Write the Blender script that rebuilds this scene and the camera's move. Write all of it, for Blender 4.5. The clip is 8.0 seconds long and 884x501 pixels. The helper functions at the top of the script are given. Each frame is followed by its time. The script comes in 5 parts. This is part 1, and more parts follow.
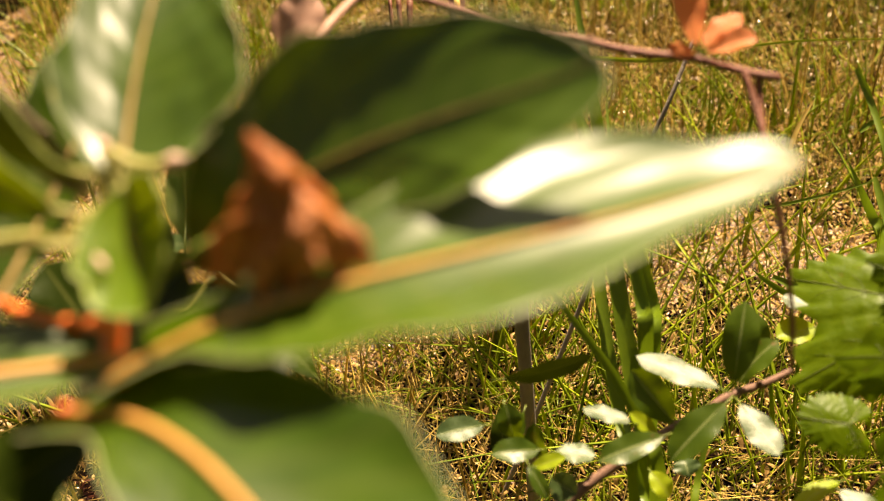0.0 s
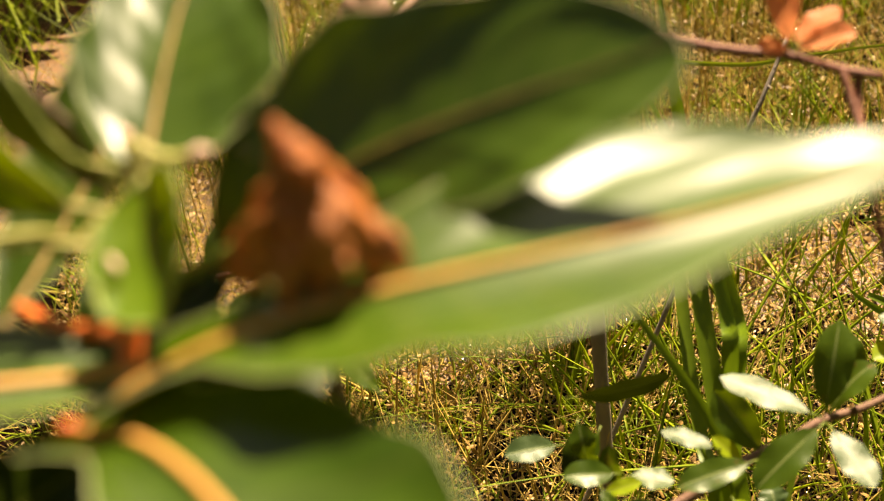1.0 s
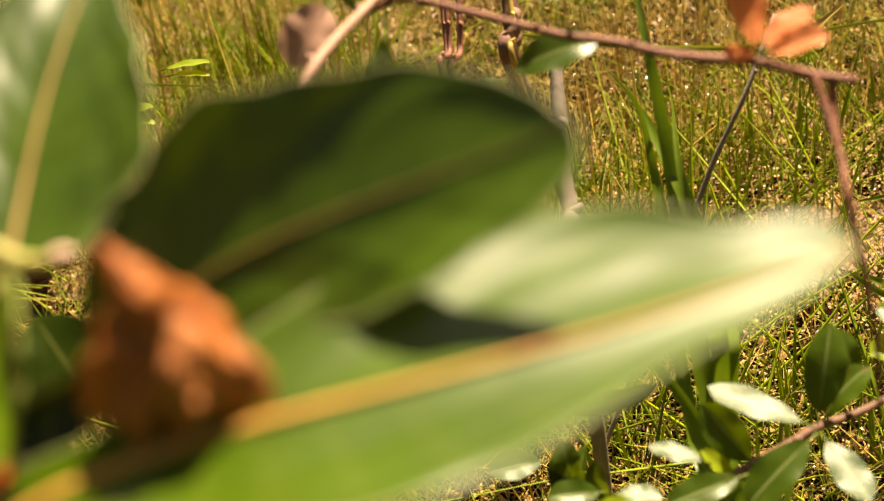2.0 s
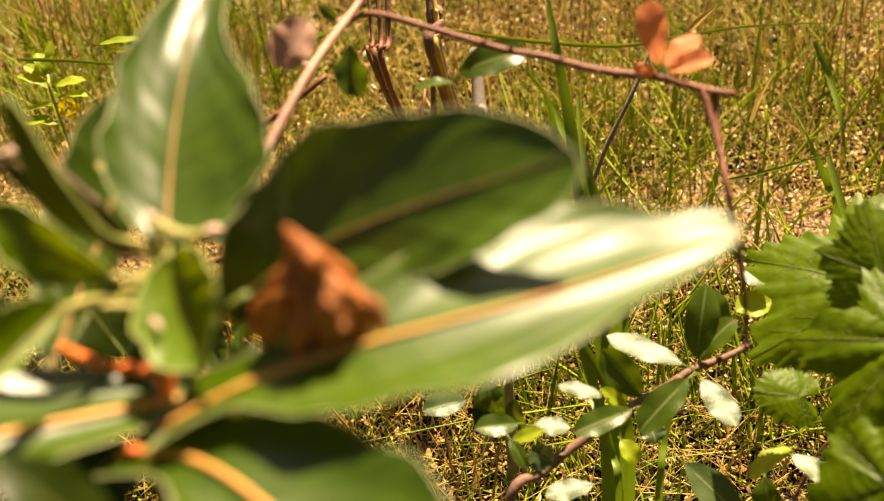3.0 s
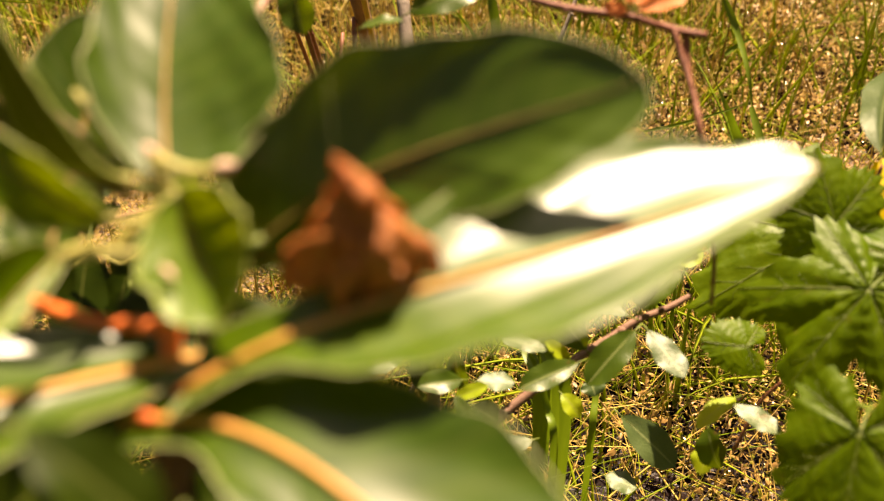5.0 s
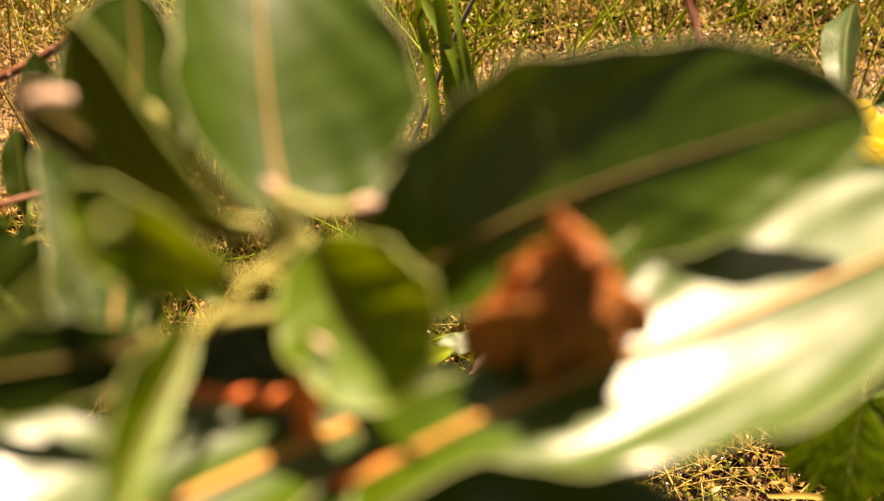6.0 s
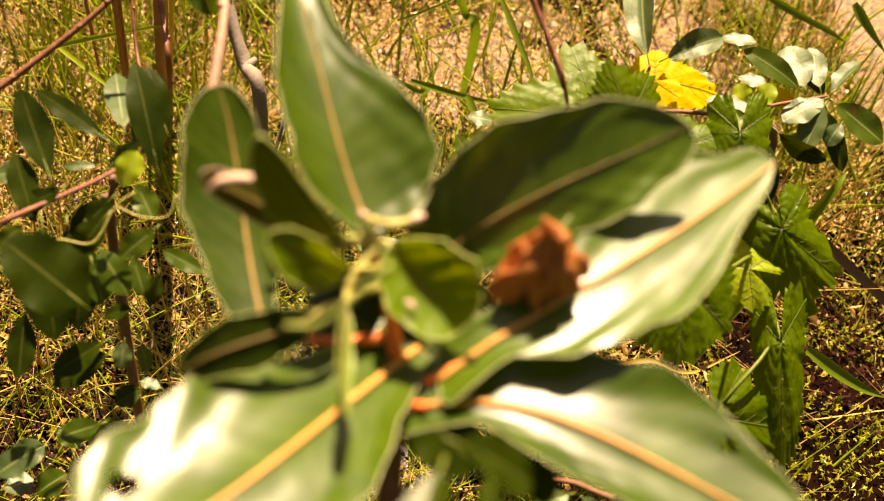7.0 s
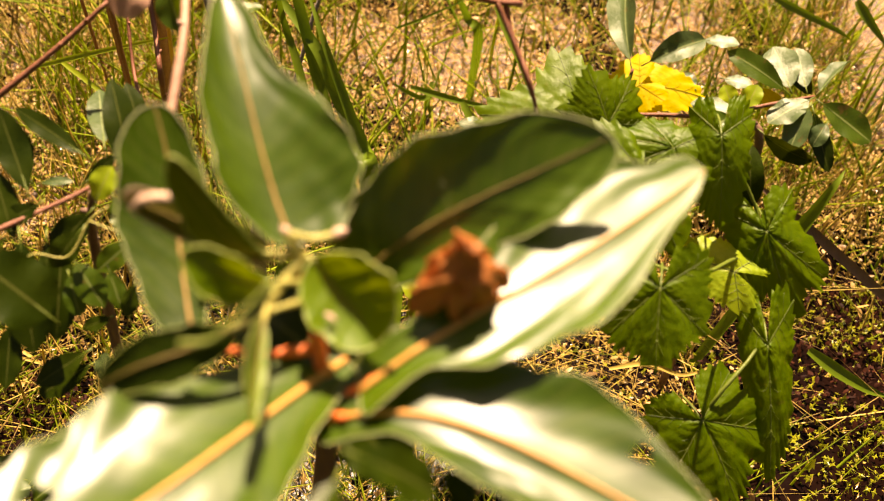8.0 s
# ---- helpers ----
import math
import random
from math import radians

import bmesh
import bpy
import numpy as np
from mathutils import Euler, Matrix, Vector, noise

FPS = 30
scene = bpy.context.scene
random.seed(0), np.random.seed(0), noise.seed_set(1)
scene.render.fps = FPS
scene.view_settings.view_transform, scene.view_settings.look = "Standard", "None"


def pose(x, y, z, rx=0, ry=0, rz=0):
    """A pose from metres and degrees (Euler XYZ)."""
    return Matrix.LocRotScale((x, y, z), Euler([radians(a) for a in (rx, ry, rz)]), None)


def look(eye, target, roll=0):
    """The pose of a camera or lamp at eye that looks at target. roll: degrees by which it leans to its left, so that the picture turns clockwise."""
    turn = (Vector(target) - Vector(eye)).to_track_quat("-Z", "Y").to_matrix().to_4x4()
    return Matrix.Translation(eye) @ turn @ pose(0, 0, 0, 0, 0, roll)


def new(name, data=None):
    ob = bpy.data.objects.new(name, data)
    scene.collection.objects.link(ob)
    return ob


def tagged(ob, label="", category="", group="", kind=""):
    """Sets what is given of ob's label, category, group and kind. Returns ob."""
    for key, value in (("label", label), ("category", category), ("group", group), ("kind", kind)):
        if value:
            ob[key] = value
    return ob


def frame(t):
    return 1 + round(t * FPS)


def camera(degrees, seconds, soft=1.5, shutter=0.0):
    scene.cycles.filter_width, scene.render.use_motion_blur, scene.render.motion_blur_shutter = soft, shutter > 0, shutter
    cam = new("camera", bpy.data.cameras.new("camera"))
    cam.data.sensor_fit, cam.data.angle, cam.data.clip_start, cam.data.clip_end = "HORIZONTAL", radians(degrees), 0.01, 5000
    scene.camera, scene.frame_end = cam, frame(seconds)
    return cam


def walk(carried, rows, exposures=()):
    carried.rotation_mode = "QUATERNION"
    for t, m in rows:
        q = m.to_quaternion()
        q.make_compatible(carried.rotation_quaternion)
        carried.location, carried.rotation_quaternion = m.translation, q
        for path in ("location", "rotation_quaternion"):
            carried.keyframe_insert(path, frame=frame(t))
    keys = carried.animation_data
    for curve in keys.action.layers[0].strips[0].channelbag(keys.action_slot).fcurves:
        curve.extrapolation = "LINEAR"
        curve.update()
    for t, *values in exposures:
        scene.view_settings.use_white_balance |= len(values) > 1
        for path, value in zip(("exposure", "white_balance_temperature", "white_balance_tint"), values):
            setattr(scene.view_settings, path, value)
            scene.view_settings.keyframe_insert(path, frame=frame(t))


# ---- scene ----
# ---- camera ----
cam = camera(44.0, 8.0, soft=1.15, shutter=0.0)
cam.data.dof.use_dof = True
cam.data.dof.focus_distance = 0.6
cam.data.dof.aperture_fstop = 11.0
cam.data.dof.aperture_blades = 0
PATH = [
    (0, look((0.0857, -0.1108, 0.4340), (-0.0279, 0.2953, 0.1653), -5.86)),
    (0.5, look((0.0928, -0.0948, 0.4264), (-0.0514, 0.3063, 0.1651), -8.24)),
    (1, look((0.0854, -0.0951, 0.4227), (-0.0649, 0.3046, 0.1627), -7.73)),
    (1.5, look((0.0845, -0.0942, 0.4214), (-0.0566, 0.3042, 0.1543), -6.83)),
    (2, look((0.0946, -0.0691, 0.4260), (-0.0620, 0.3205, 0.1545), -10.86)),
    (2.2, look((0.0937, -0.0707, 0.4268), (-0.0620, 0.3157, 0.1503), -10.70)),
    (3.3, look((0.0858, -0.1392, 0.4757), (-0.0022, 0.2558, 0.1821), -5.27)),
    (3.5, look((0.0872, -0.1403, 0.4708), (-0.0026, 0.2545, 0.1774), -5.57)),
    (4, look((0.0850, -0.1356, 0.4675), (0.0035, 0.2574, 0.1694), -4.93)),
    (4.2, look((0.0754, -0.1313, 0.4686), (0.0034, 0.2596, 0.1653), -4.22)),
    (5.3, look((0.0494, -0.1109, 0.4519), (0.0245, 0.2778, 0.1383), -0.25)),
    (5.5, look((0.0432, -0.1082, 0.4558), (0.0270, 0.2761, 0.1363), 0.11)),
    (5.8, look((0.0286, -0.1057, 0.4681), (0.0291, 0.2643, 0.1318), 0.70)),
    (6, look((0.0058, -0.0843, 0.4529), (0.0471, 0.2783, 0.1111), 5.24)),
    (6.2, look((-0.0104, -0.1007, 0.4792), (0.0494, 0.2495, 0.1273), 5.02)),
    (6.5, look((-0.0270, -0.1109, 0.5031), (0.0659, 0.2211, 0.1408), 7.73)),
    (7, look((-0.0490, -0.1362, 0.5280), (0.0786, 0.1843, 0.1661), 9.44)),
    (7.5, look((-0.0307, -0.1584, 0.5309), (0.0902, 0.1696, 0.1734), 7.01)),
    (8, look((-0.0238, -0.1438, 0.5355), (0.0848, 0.1820, 0.1720), 6.23)),
]
walk(cam, PATH, exposures=[(0.0, 1.74, 8600, 20), (1.0, 1.72, 8500, 15), (2.0, 1.76, 8500, 15), (3.5, 1.81, 8700, 22), (5.5, 1.84, 8900, 23), (6.0, 1.74, 8900, 22), (6.5, 1.86, 9100, 24), (7.0, 1.88, 9300, 26), (8.0, 1.84, 9300, 26)])

# ---- light: high sun behind the plant, open sky ----
SUN_AZ, SUN_EL = 12.0, 60.0
sun_way = Vector((math.sin(radians(SUN_AZ)) * math.cos(radians(SUN_EL)), math.cos(radians(SUN_AZ)) * math.cos(radians(SUN_EL)), math.sin(radians(SUN_EL))))
world = bpy.data.worlds.new("sky")
scene.world = world
world.use_nodes = True
wn = world.node_tree.nodes
wn.clear()
sky = wn.new("ShaderNodeTexSky")
sky.sky_type = "NISHITA"
sky.sun_disc = False
sky.air_density, sky.dust_density = 0.7, 3.0
sky.sun_elevation, sky.sun_rotation = radians(SUN_EL), radians(SUN_AZ)
wbg = wn.new("ShaderNodeBackground")
wbg.inputs["Strength"].default_value = 0.03
wout = wn.new("ShaderNodeOutputWorld")
world.node_tree.links.new(sky.outputs[0], wbg.inputs[0])
world.node_tree.links.new(wbg.outputs[0], wout.inputs[0])
sun = new("sun", bpy.data.lights.new("sun", "SUN"))
sun.data.energy, sun.data.angle, sun.data.color = 5.0, radians(0.6), (1.0, 0.91, 0.77)
sun.matrix_world = look(sun_way * 5.0, (0, 0, 0))


# ---- materials ----
class Tree:
    """A node material under construction."""

    def __init__(self, name):
        self.mat = bpy.data.materials.new(name)
        self.mat.use_nodes = True
        self.n = self.mat.node_tree.nodes
        self.l = self.mat.node_tree.links
        self.n.clear()
        self.out = self.n.new("ShaderNodeOutputMaterial")

    def add(self, kind, **inputs):
        node = self.n.new(kind)
        for key, value in inputs.items():
            socket = node.inputs[key.replace("_", " ")]
            if isinstance(value, bpy.types.NodeSocket):
                self.l.new(value, socket)
            else:
                socket.default_value = value
        return node

    def ramp(self, fac, stops):
        node = self.n.new("ShaderNodeValToRGB")
        self.l.new(fac, node.inputs[0])
        while len(node.color_ramp.elements) < len(stops):
            node.color_ramp.elements.new(0.5)
        for e, (p, c) in zip(node.color_ramp.elements, stops):
            e.position, e.color = p, (*c, 1)
        return node.outputs[0]

    def mix(self, fac, a, b, how="MIX"):
        node = self.n.new("ShaderNodeMix")
        node.data_type, node.blend_type = "RGBA", how
        for socket, value in ((node.inputs[0], fac), (node.inputs[6], a), (node.inputs[7], b)):
            if isinstance(value, bpy.types.NodeSocket):
                self.l.new(value, socket)
            else:
                socket.default_value = value if isinstance(value, float) else (*value, 1)
        return node.outputs[2]

    def maths(self, how, a, b=0.0):
        node = self.n.new("ShaderNodeMath")
        node.operation = how
        for socket, value in zip(node.inputs, (a, b)):
            if isinstance(value, bpy.types.NodeSocket):
                self.l.new(value, socket)
            else:
                socket.default_value = value
        return node.outputs[0]

    def finish(self, shader):
        self.l.new(shader, self.out.inputs[0])
        return self.mat


def leaf_material(name, dark, light, glow, rough=0.38, thin=0.4, gloss=0.5, vein=(0.3, 0.28, 0.08), vein_width=0.0, scale=90.0, spots=0.0, relief=0.25, quilt=0.0, sides=1.0, coat=0.0):
    """Leaf skin: mottled green, side veins by the leaf's own coordinates, light shining through."""
    t = Tree(name)
    uv = t.add("ShaderNodeUVMap")
    pos = t.add("ShaderNodeTexCoord").outputs["Object"]
    sep = t.add("ShaderNodeSeparateXYZ", Vector=uv.outputs[0])
    u, v = sep.outputs[0], sep.outputs[1]
    away = t.maths("ABSOLUTE", t.maths("SUBTRACT", v, 0.5))
    big = t.add("ShaderNodeTexNoise", Vector=pos, Scale=scale, Detail=4.0, Roughness=0.6).outputs[0]
    fine = t.add("ShaderNodeTexNoise", Vector=pos, Scale=scale * 14, Detail=3.0).outputs[0]
    rnd = t.add("ShaderNodeObjectInfo").outputs["Random"]
    base = t.ramp(t.maths("ADD", t.maths("MULTIPLY", big, 0.8), t.maths("MULTIPLY", rnd, 0.25)), [(0.3, dark), (0.72, light)])
    base = t.mix(t.maths("MULTIPLY", fine, 0.35), base, tuple(c * 1.5 for c in light))
    side = t.maths("SINE", t.maths("MULTIPLY", t.maths("SUBTRACT", u, t.maths("MULTIPLY", away, 0.45)), 75.0))
    side = t.maths("MULTIPLY", t.maths("POWER", t.maths("MAXIMUM", side, 0.0), 12.0), sides)
    base = t.mix(t.maths("MULTIPLY", side, 0.07), base, vein)
    if vein_width:
        rib = t.maths("LESS_THAN", away, vein_width)
        base = t.mix(t.maths("MULTIPLY", rib, 0.7), base, vein)
    if spots:
        blot = t.add("ShaderNodeTexNoise", Vector=pos, Scale=scale * 1.6, Detail=2.0).outputs[0]
        blot = t.ramp(blot, [(0.66, (0, 0, 0)), (0.72, (1, 1, 1))])
        base = t.mix(t.maths("MULTIPLY", blot, spots), base, (0.16, 0.07, 0.025))
    height = t.maths("ADD", t.maths("MULTIPLY", big, 0.6), t.maths("ADD", t.maths("MULTIPLY", fine, 0.15), t.maths("MULTIPLY", side, -0.1)))
    if quilt:
        cells = t.add("ShaderNodeTexVoronoi", Vector=pos, Scale=scale * 1.7)
        cells.feature = "SMOOTH_F1"
        height = t.maths("SUBTRACT", height, t.maths("MULTIPLY", cells.outputs["Distance"], quilt))
    bump = t.add("ShaderNodeBump", Height=height, Strength=relief, Distance=0.001)
    skin = t.add("ShaderNodeBsdfPrincipled", Base_Color=base, Roughness=t.maths("ADD", rough - 0.08, t.maths("MULTIPLY", big, 0.16)), Normal=bump.outputs[0])
    skin.inputs["Specular IOR Level"].default_value = gloss
    skin.inputs["Specular Tint"].default_value = (0.94, 1.0, 0.84, 1)
    skin.inputs["Coat Weight"].default_value = coat
    skin.inputs["Coat Tint"].default_value = (0.98, 1.0, 0.98, 1)
    skin.inputs["Coat Roughness"].default_value = 0.34
    shine = t.add("ShaderNodeBsdfTranslucent", Color=t.mix(0.25, glow, base), Normal=bump.outputs[0])
    both = t.add("ShaderNodeMixShader", Fac=thin)
    t.l.new(skin.outputs[0], both.inputs[1])
    t.l.new(shine.outputs[0], both.inputs[2])
    return t.finish(both.outputs[0])


def plain_material(name, dark, light, scale=60.0, rough=0.6, relief=0.4, thin=0.0, gloss=0.4, stretch=(1, 1, 1), each=0.4, low=0.25, high=0.85):
    """Bark, straw, petals: two-scale mottling with fine relief."""
    t = Tree(name)
    pos = t.add("ShaderNodeTexCoord").outputs["Object"]
    pos = t.add("ShaderNodeMapping", Vector=pos, Scale=stretch).outputs[0]
    big = t.add("ShaderNodeTexNoise", Vector=pos, Scale=scale, Detail=5.0, Roughness=0.65).outputs[0]
    fine = t.add("ShaderNodeTexNoise", Vector=pos, Scale=scale * 9, Detail=3.0).outputs[0]
    rnd = t.add("ShaderNodeNewGeometry").outputs["Random Per Island"]
    fac = t.maths("ADD", t.maths("MULTIPLY", big, 0.55), t.maths("ADD", t.maths("MULTIPLY", fine, 0.2), t.maths("MULTIPLY", rnd, each)))
    base = t.ramp(fac, [(low, dark), (high, light)])
    bump = t.add("ShaderNodeBump", Height=t.maths("ADD", big, t.maths("MULTIPLY", fine, 0.4)), Strength=relief, Distance=0.001)
    skin = t.add("ShaderNodeBsdfPrincipled", Base_Color=base, Roughness=rough, Normal=bump.outputs[0])
    skin.inputs["Specular IOR Level"].default_value = gloss
    if not thin:
        return t.finish(skin.outputs[0])
    shine = t.add("ShaderNodeBsdfTranslucent", Color=base)
    both = t.add("ShaderNodeMixShader", Fac=thin)
    t.l.new(skin.outputs[0], both.inputs[1])
    t.l.new(shine.outputs[0], both.inputs[2])
    return t.finish(both.outputs[0])


def water_material():
    """Dark marsh water with a slightly uneven skin."""
    t = Tree("marsh_water")
    pos = t.add("ShaderNodeTexCoord").outputs["Object"]
    wave = t.add("ShaderNodeTexNoise", Vector=pos, Scale=150.0, Detail=3.0).outputs[0]
    mud = t.add("ShaderNodeTexNoise", Vector=pos, Scale=9.0, Detail=6.0).outputs[0]
    base = t.ramp(mud, [(0.35, (0.002, 0.001, 0.0008)), (0.7, (0.012, 0.004, 0.002))])
    bump = t.add("ShaderNodeBump", Height=wave, Strength=0.16, Distance=0.003)
    skin = t.add("ShaderNodeBsdfPrincipled", Base_Color=base, Roughness=0.2, IOR=1.33, Normal=bump.outputs[0])
    skin.inputs["Specular IOR Level"].default_value = 0.05
    return t.finish(skin.outputs[0])


GLOSSY = leaf_material("glossy_leaf", (0.008, 0.024, 0.0003), (0.042, 0.082, 0.0012), (0.13, 0.2, 0.003), rough=0.35, thin=0.17, gloss=0.12, relief=0.28, scale=55.0, coat=0.8)
# Dull finish for one leaf; the shadow on it is also darkened into the green.
DULL = leaf_material("dull_shade_toned_leaf", (0.007, 0.02, 0.0006), (0.03, 0.058, 0.0018), (0.16, 0.24, 0.006), rough=0.42, thin=0.12, gloss=0.1, relief=0.4, scale=60.0)
YOUNG = leaf_material("young_leaf", (0.045, 0.1, 0.002), (0.1, 0.18, 0.005), (0.34, 0.42, 0.01), rough=0.4, thin=0.4, gloss=0.3, sides=0.2)
# Shaded copy of the leaf greens: the shade is darkened into its colour.
SHADE_GREEN = leaf_material("shade_toned_leaf", (0.006, 0.014, 0.0006), (0.018, 0.03, 0.0012), (0.1, 0.13, 0.004), rough=0.36, thin=0.08, gloss=0.16, vein=(0.08, 0.09, 0.02), vein_width=0.02, relief=0.5, sides=0.2)
BROWNISH = leaf_material("brownish_leaf", (0.03, 0.034, 0.002), (0.075, 0.066, 0.006), (0.2, 0.16, 0.006), rough=0.5, thin=0.2, gloss=0.2)
SHRUB = leaf_material("shrub_leaf", (0.016, 0.038, 0.002), (0.046, 0.082, 0.005), (0.2, 0.28, 0.01), rough=0.34, thin=0.3, gloss=0.32, vein=(0.2, 0.24, 0.08), vein_width=0.03, scale=140.0, spots=0.6)
PALE = leaf_material("silvery_leaf", (0.02, 0.045, 0.012), (0.06, 0.09, 0.03), (0.2, 0.28, 0.04), rough=0.4, thin=0.14, gloss=0.26, vein=(0.2, 0.24, 0.1), vein_width=0.03, scale=110.0, spots=0.4, relief=0.9, sides=0.1, coat=0.1)
LIME = leaf_material("lime_leaf", (0.14, 0.24, 0.015), (0.3, 0.4, 0.02), (0.6, 0.62, 0.05), rough=0.45, thin=0.5, gloss=0.3, vein=(0.3, 0.32, 0.08), vein_width=0.025, scale=120.0)
YELLOW = leaf_material("yellowed_leaf", (0.42, 0.3, 0.005), (0.58, 0.46, 0.01), (0.85, 0.66, 0.01), rough=0.5, thin=0.5, gloss=0.25, vein=(0.35, 0.32, 0.03), vein_width=0.02, scale=90.0, spots=0.2)
VINE = leaf_material("vine_leaf", (0.026, 0.064, 0.001), (0.082, 0.135, 0.003), (0.28, 0.4, 0.008), rough=0.42, thin=0.35, gloss=0.2, scale=120.0, spots=0.2, relief=0.7, quilt=0.5, sides=0.0)
ORANGE = leaf_material("orange_leaf", (0.6, 0.16, 0.06), (0.75, 0.28, 0.12), (0.95, 0.35, 0.14), rough=0.5, thin=0.5, gloss=0.3, vein=(0.6, 0.2, 0.08), scale=120.0)
PINKISH = leaf_material("dry_pink_leaf", (0.3, 0.15, 0.1), (0.48, 0.28, 0.2), (0.5, 0.28, 0.18), rough=0.6, thin=0.35, gloss=0.3, vein=(0.25, 0.12, 0.08), scale=120.0, spots=0.6)
RIB = plain_material("leaf_rib", (0.4, 0.17, 0.03), (0.6, 0.31, 0.08), 200.0, 0.5)
RIB_SOFT = plain_material("brown_rib", (0.22, 0.12, 0.03), (0.4, 0.24, 0.08), 200.0, 0.55)
RIB_DIM = plain_material("dull_rib", (0.12, 0.08, 0.015), (0.24, 0.16, 0.04), 200.0, 0.6)
RIM = plain_material("leaf_margin", (0.14, 0.2, 0.03), (0.26, 0.3, 0.07), 200.0, 0.5)
PALE_RIM = plain_material("pale_margin", (0.2, 0.24, 0.1), (0.34, 0.36, 0.18), 200.0, 0.5)
PETIOLE = plain_material("red_petiole", (0.5, 0.07, 0.015), (0.8, 0.2, 0.04), 160.0, 0.5)
VEIN = plain_material("leaf_vein", (0.05, 0.08, 0.008), (0.13, 0.17, 0.02), 220.0, 0.5)
SHOOT = plain_material("green_shoot", (0.2, 0.2, 0.04), (0.4, 0.36, 0.1), 220.0, 0.55)
BUD = plain_material("bud_scale", (0.4, 0.24, 0.16), (0.66, 0.46, 0.34), 260.0, 0.55)
BARK = plain_material("brown_bark", (0.09, 0.045, 0.03), (0.24, 0.13, 0.08), 160.0, 0.7, 0.8, stretch=(1, 1, 0.3))
GREY_BARK = plain_material("grey_bark", (0.1, 0.08, 0.06), (0.27, 0.22, 0.17), 120.0, 0.8, 0.8, stretch=(1, 1, 0.25))
RED_TWIG = plain_material("red_twig", (0.1, 0.03, 0.015), (0.27, 0.1, 0.05), 220.0, 0.55, 0.7)
PINK_STEM = plain_material("pink_stem", (0.24, 0.11, 0.06), (0.46, 0.27, 0.19), 200.0, 0.55, 0.5)
FLOWER = plain_material("withered_petal", (0.24, 0.04, 0.007), (0.85, 0.33, 0.09), 240.0, 0.42, 0.8, thin=0.4, gloss=0.5)
GRASS = plain_material("green_grass", (0.06, 0.13, 0.006), (0.42, 0.5, 0.03), 30.0, 0.4, 0.2, thin=0.42)
BLADE = plain_material("broad_blade", (0.07, 0.14, 0.006), (0.17, 0.25, 0.015), 40.0, 0.42, 0.25, thin=0.35, stretch=(1, 1, 0.1))
STRAW = plain_material("dry_straw", (0.12, 0.07, 0.012), (0.76, 0.54, 0.13), 25.0, 0.55, 0.2, thin=0.25)
DUCKWEED = plain_material("duckweed", (0.06, 0.04, 0.007), (0.66, 0.43, 0.11), 40.0, 0.22, 0.2, thin=0.2, gloss=0.6)
LITTER = plain_material("leaf_litter", (0.07, 0.03, 0.01), (0.5, 0.3, 0.09), 60.0, 0.5, 0.5, gloss=0.5)
LIMEWEED = plain_material("lime_weed", (0.07, 0.1, 0.005), (0.42, 0.41, 0.03), 60.0, 0.35, 0.2, thin=0.3)
DARK_LITTER = plain_material("dark_litter", (0.004, 0.0014, 0.001), (0.05, 0.012, 0.004), 60.0, 0.7, 0.5, gloss=0.1)
SCUM = plain_material("dry_scum", (0.17, 0.09, 0.025), (0.76, 0.5, 0.18), 50.0, 0.35, 0.2)
MULCH = plain_material("marsh_mulch", (0.035, 0.012, 0.003), (0.58, 0.3, 0.075), 260.0, 0.35, 1.0, gloss=0.6, each=0.0, low=0.34, high=0.52)
# Dark green for the added ring that screens the low sky.
SKY_SCREEN = plain_material("sky_screen_green", (0.008, 0.014, 0.003), (0.05, 0.07, 0.015), 1.6, 0.9)
WATER = water_material()


# ---- builders ----
def link_mesh(name, verts, faces, mats, parent=None, label="", uvs=None, slots=None, smooth=True):
    """A mesh object from plain lists, under a thing where one is given."""
    me = bpy.data.meshes.new(name)
    me.from_pydata([tuple(v) for v in verts], [], faces)
    for m in mats:
        me.materials.append(m)
    if uvs is not None:
        layer = me.uv_layers.new(name="UVMap")
        flat = np.array(uvs, dtype=np.float32)[np.array([loop.vertex_index for loop in me.loops])]
        layer.data.foreach_set("uv", flat.ravel())
    if slots is not None:
        me.polygons.foreach_set("material_index", slots)
    if smooth:
        me.polygons.foreach_set("use_smooth", [True] * len(me.polygons))
    me.update()
    ob = new(name, me)
    if parent is not None:
        ob.parent = parent
        ob.matrix_parent_inverse = parent.matrix_world.inverted()
    return tagged(ob, label=label)


def thing(name, base, label, category, group=""):
    ob = new(name)
    ob.empty_display_size = 0.01
    ob.location = base
    bpy.context.view_layer.update()
    return tagged(ob, label, category, group)


def bezier(c, n):
    u = np.linspace(0, 1, n)[:, None]
    c = np.array(c, dtype=float)
    return (1 - u) ** 3 * c[0] + 3 * u * (1 - u) ** 2 * c[1] + 3 * u * u * (1 - u) * c[2] + u ** 3 * c[3]


def smooth_line(points, per=6):
    """A rounded line through a few points."""
    p = np.array(points, dtype=float)
    if len(p) == 2:
        return np.array([p[0] + (p[1] - p[0]) * k / per for k in range(per + 1)])
    q = np.vstack([2 * p[0] - p[1], p, 2 * p[-1] - p[-2]])
    out = []
    for i in range(1, len(q) - 2):
        for k in range(per):
            s = k / per
            out.append(0.5 * (2 * q[i] + (q[i + 1] - q[i - 1]) * s + (2 * q[i - 1] - 5 * q[i] + 4 * q[i + 1] - q[i + 2]) * s * s + (3 * q[i] - q[i - 1] - 3 * q[i + 1] + q[i + 2]) * s ** 3))
    out.append(p[-1])
    return np.array(out)


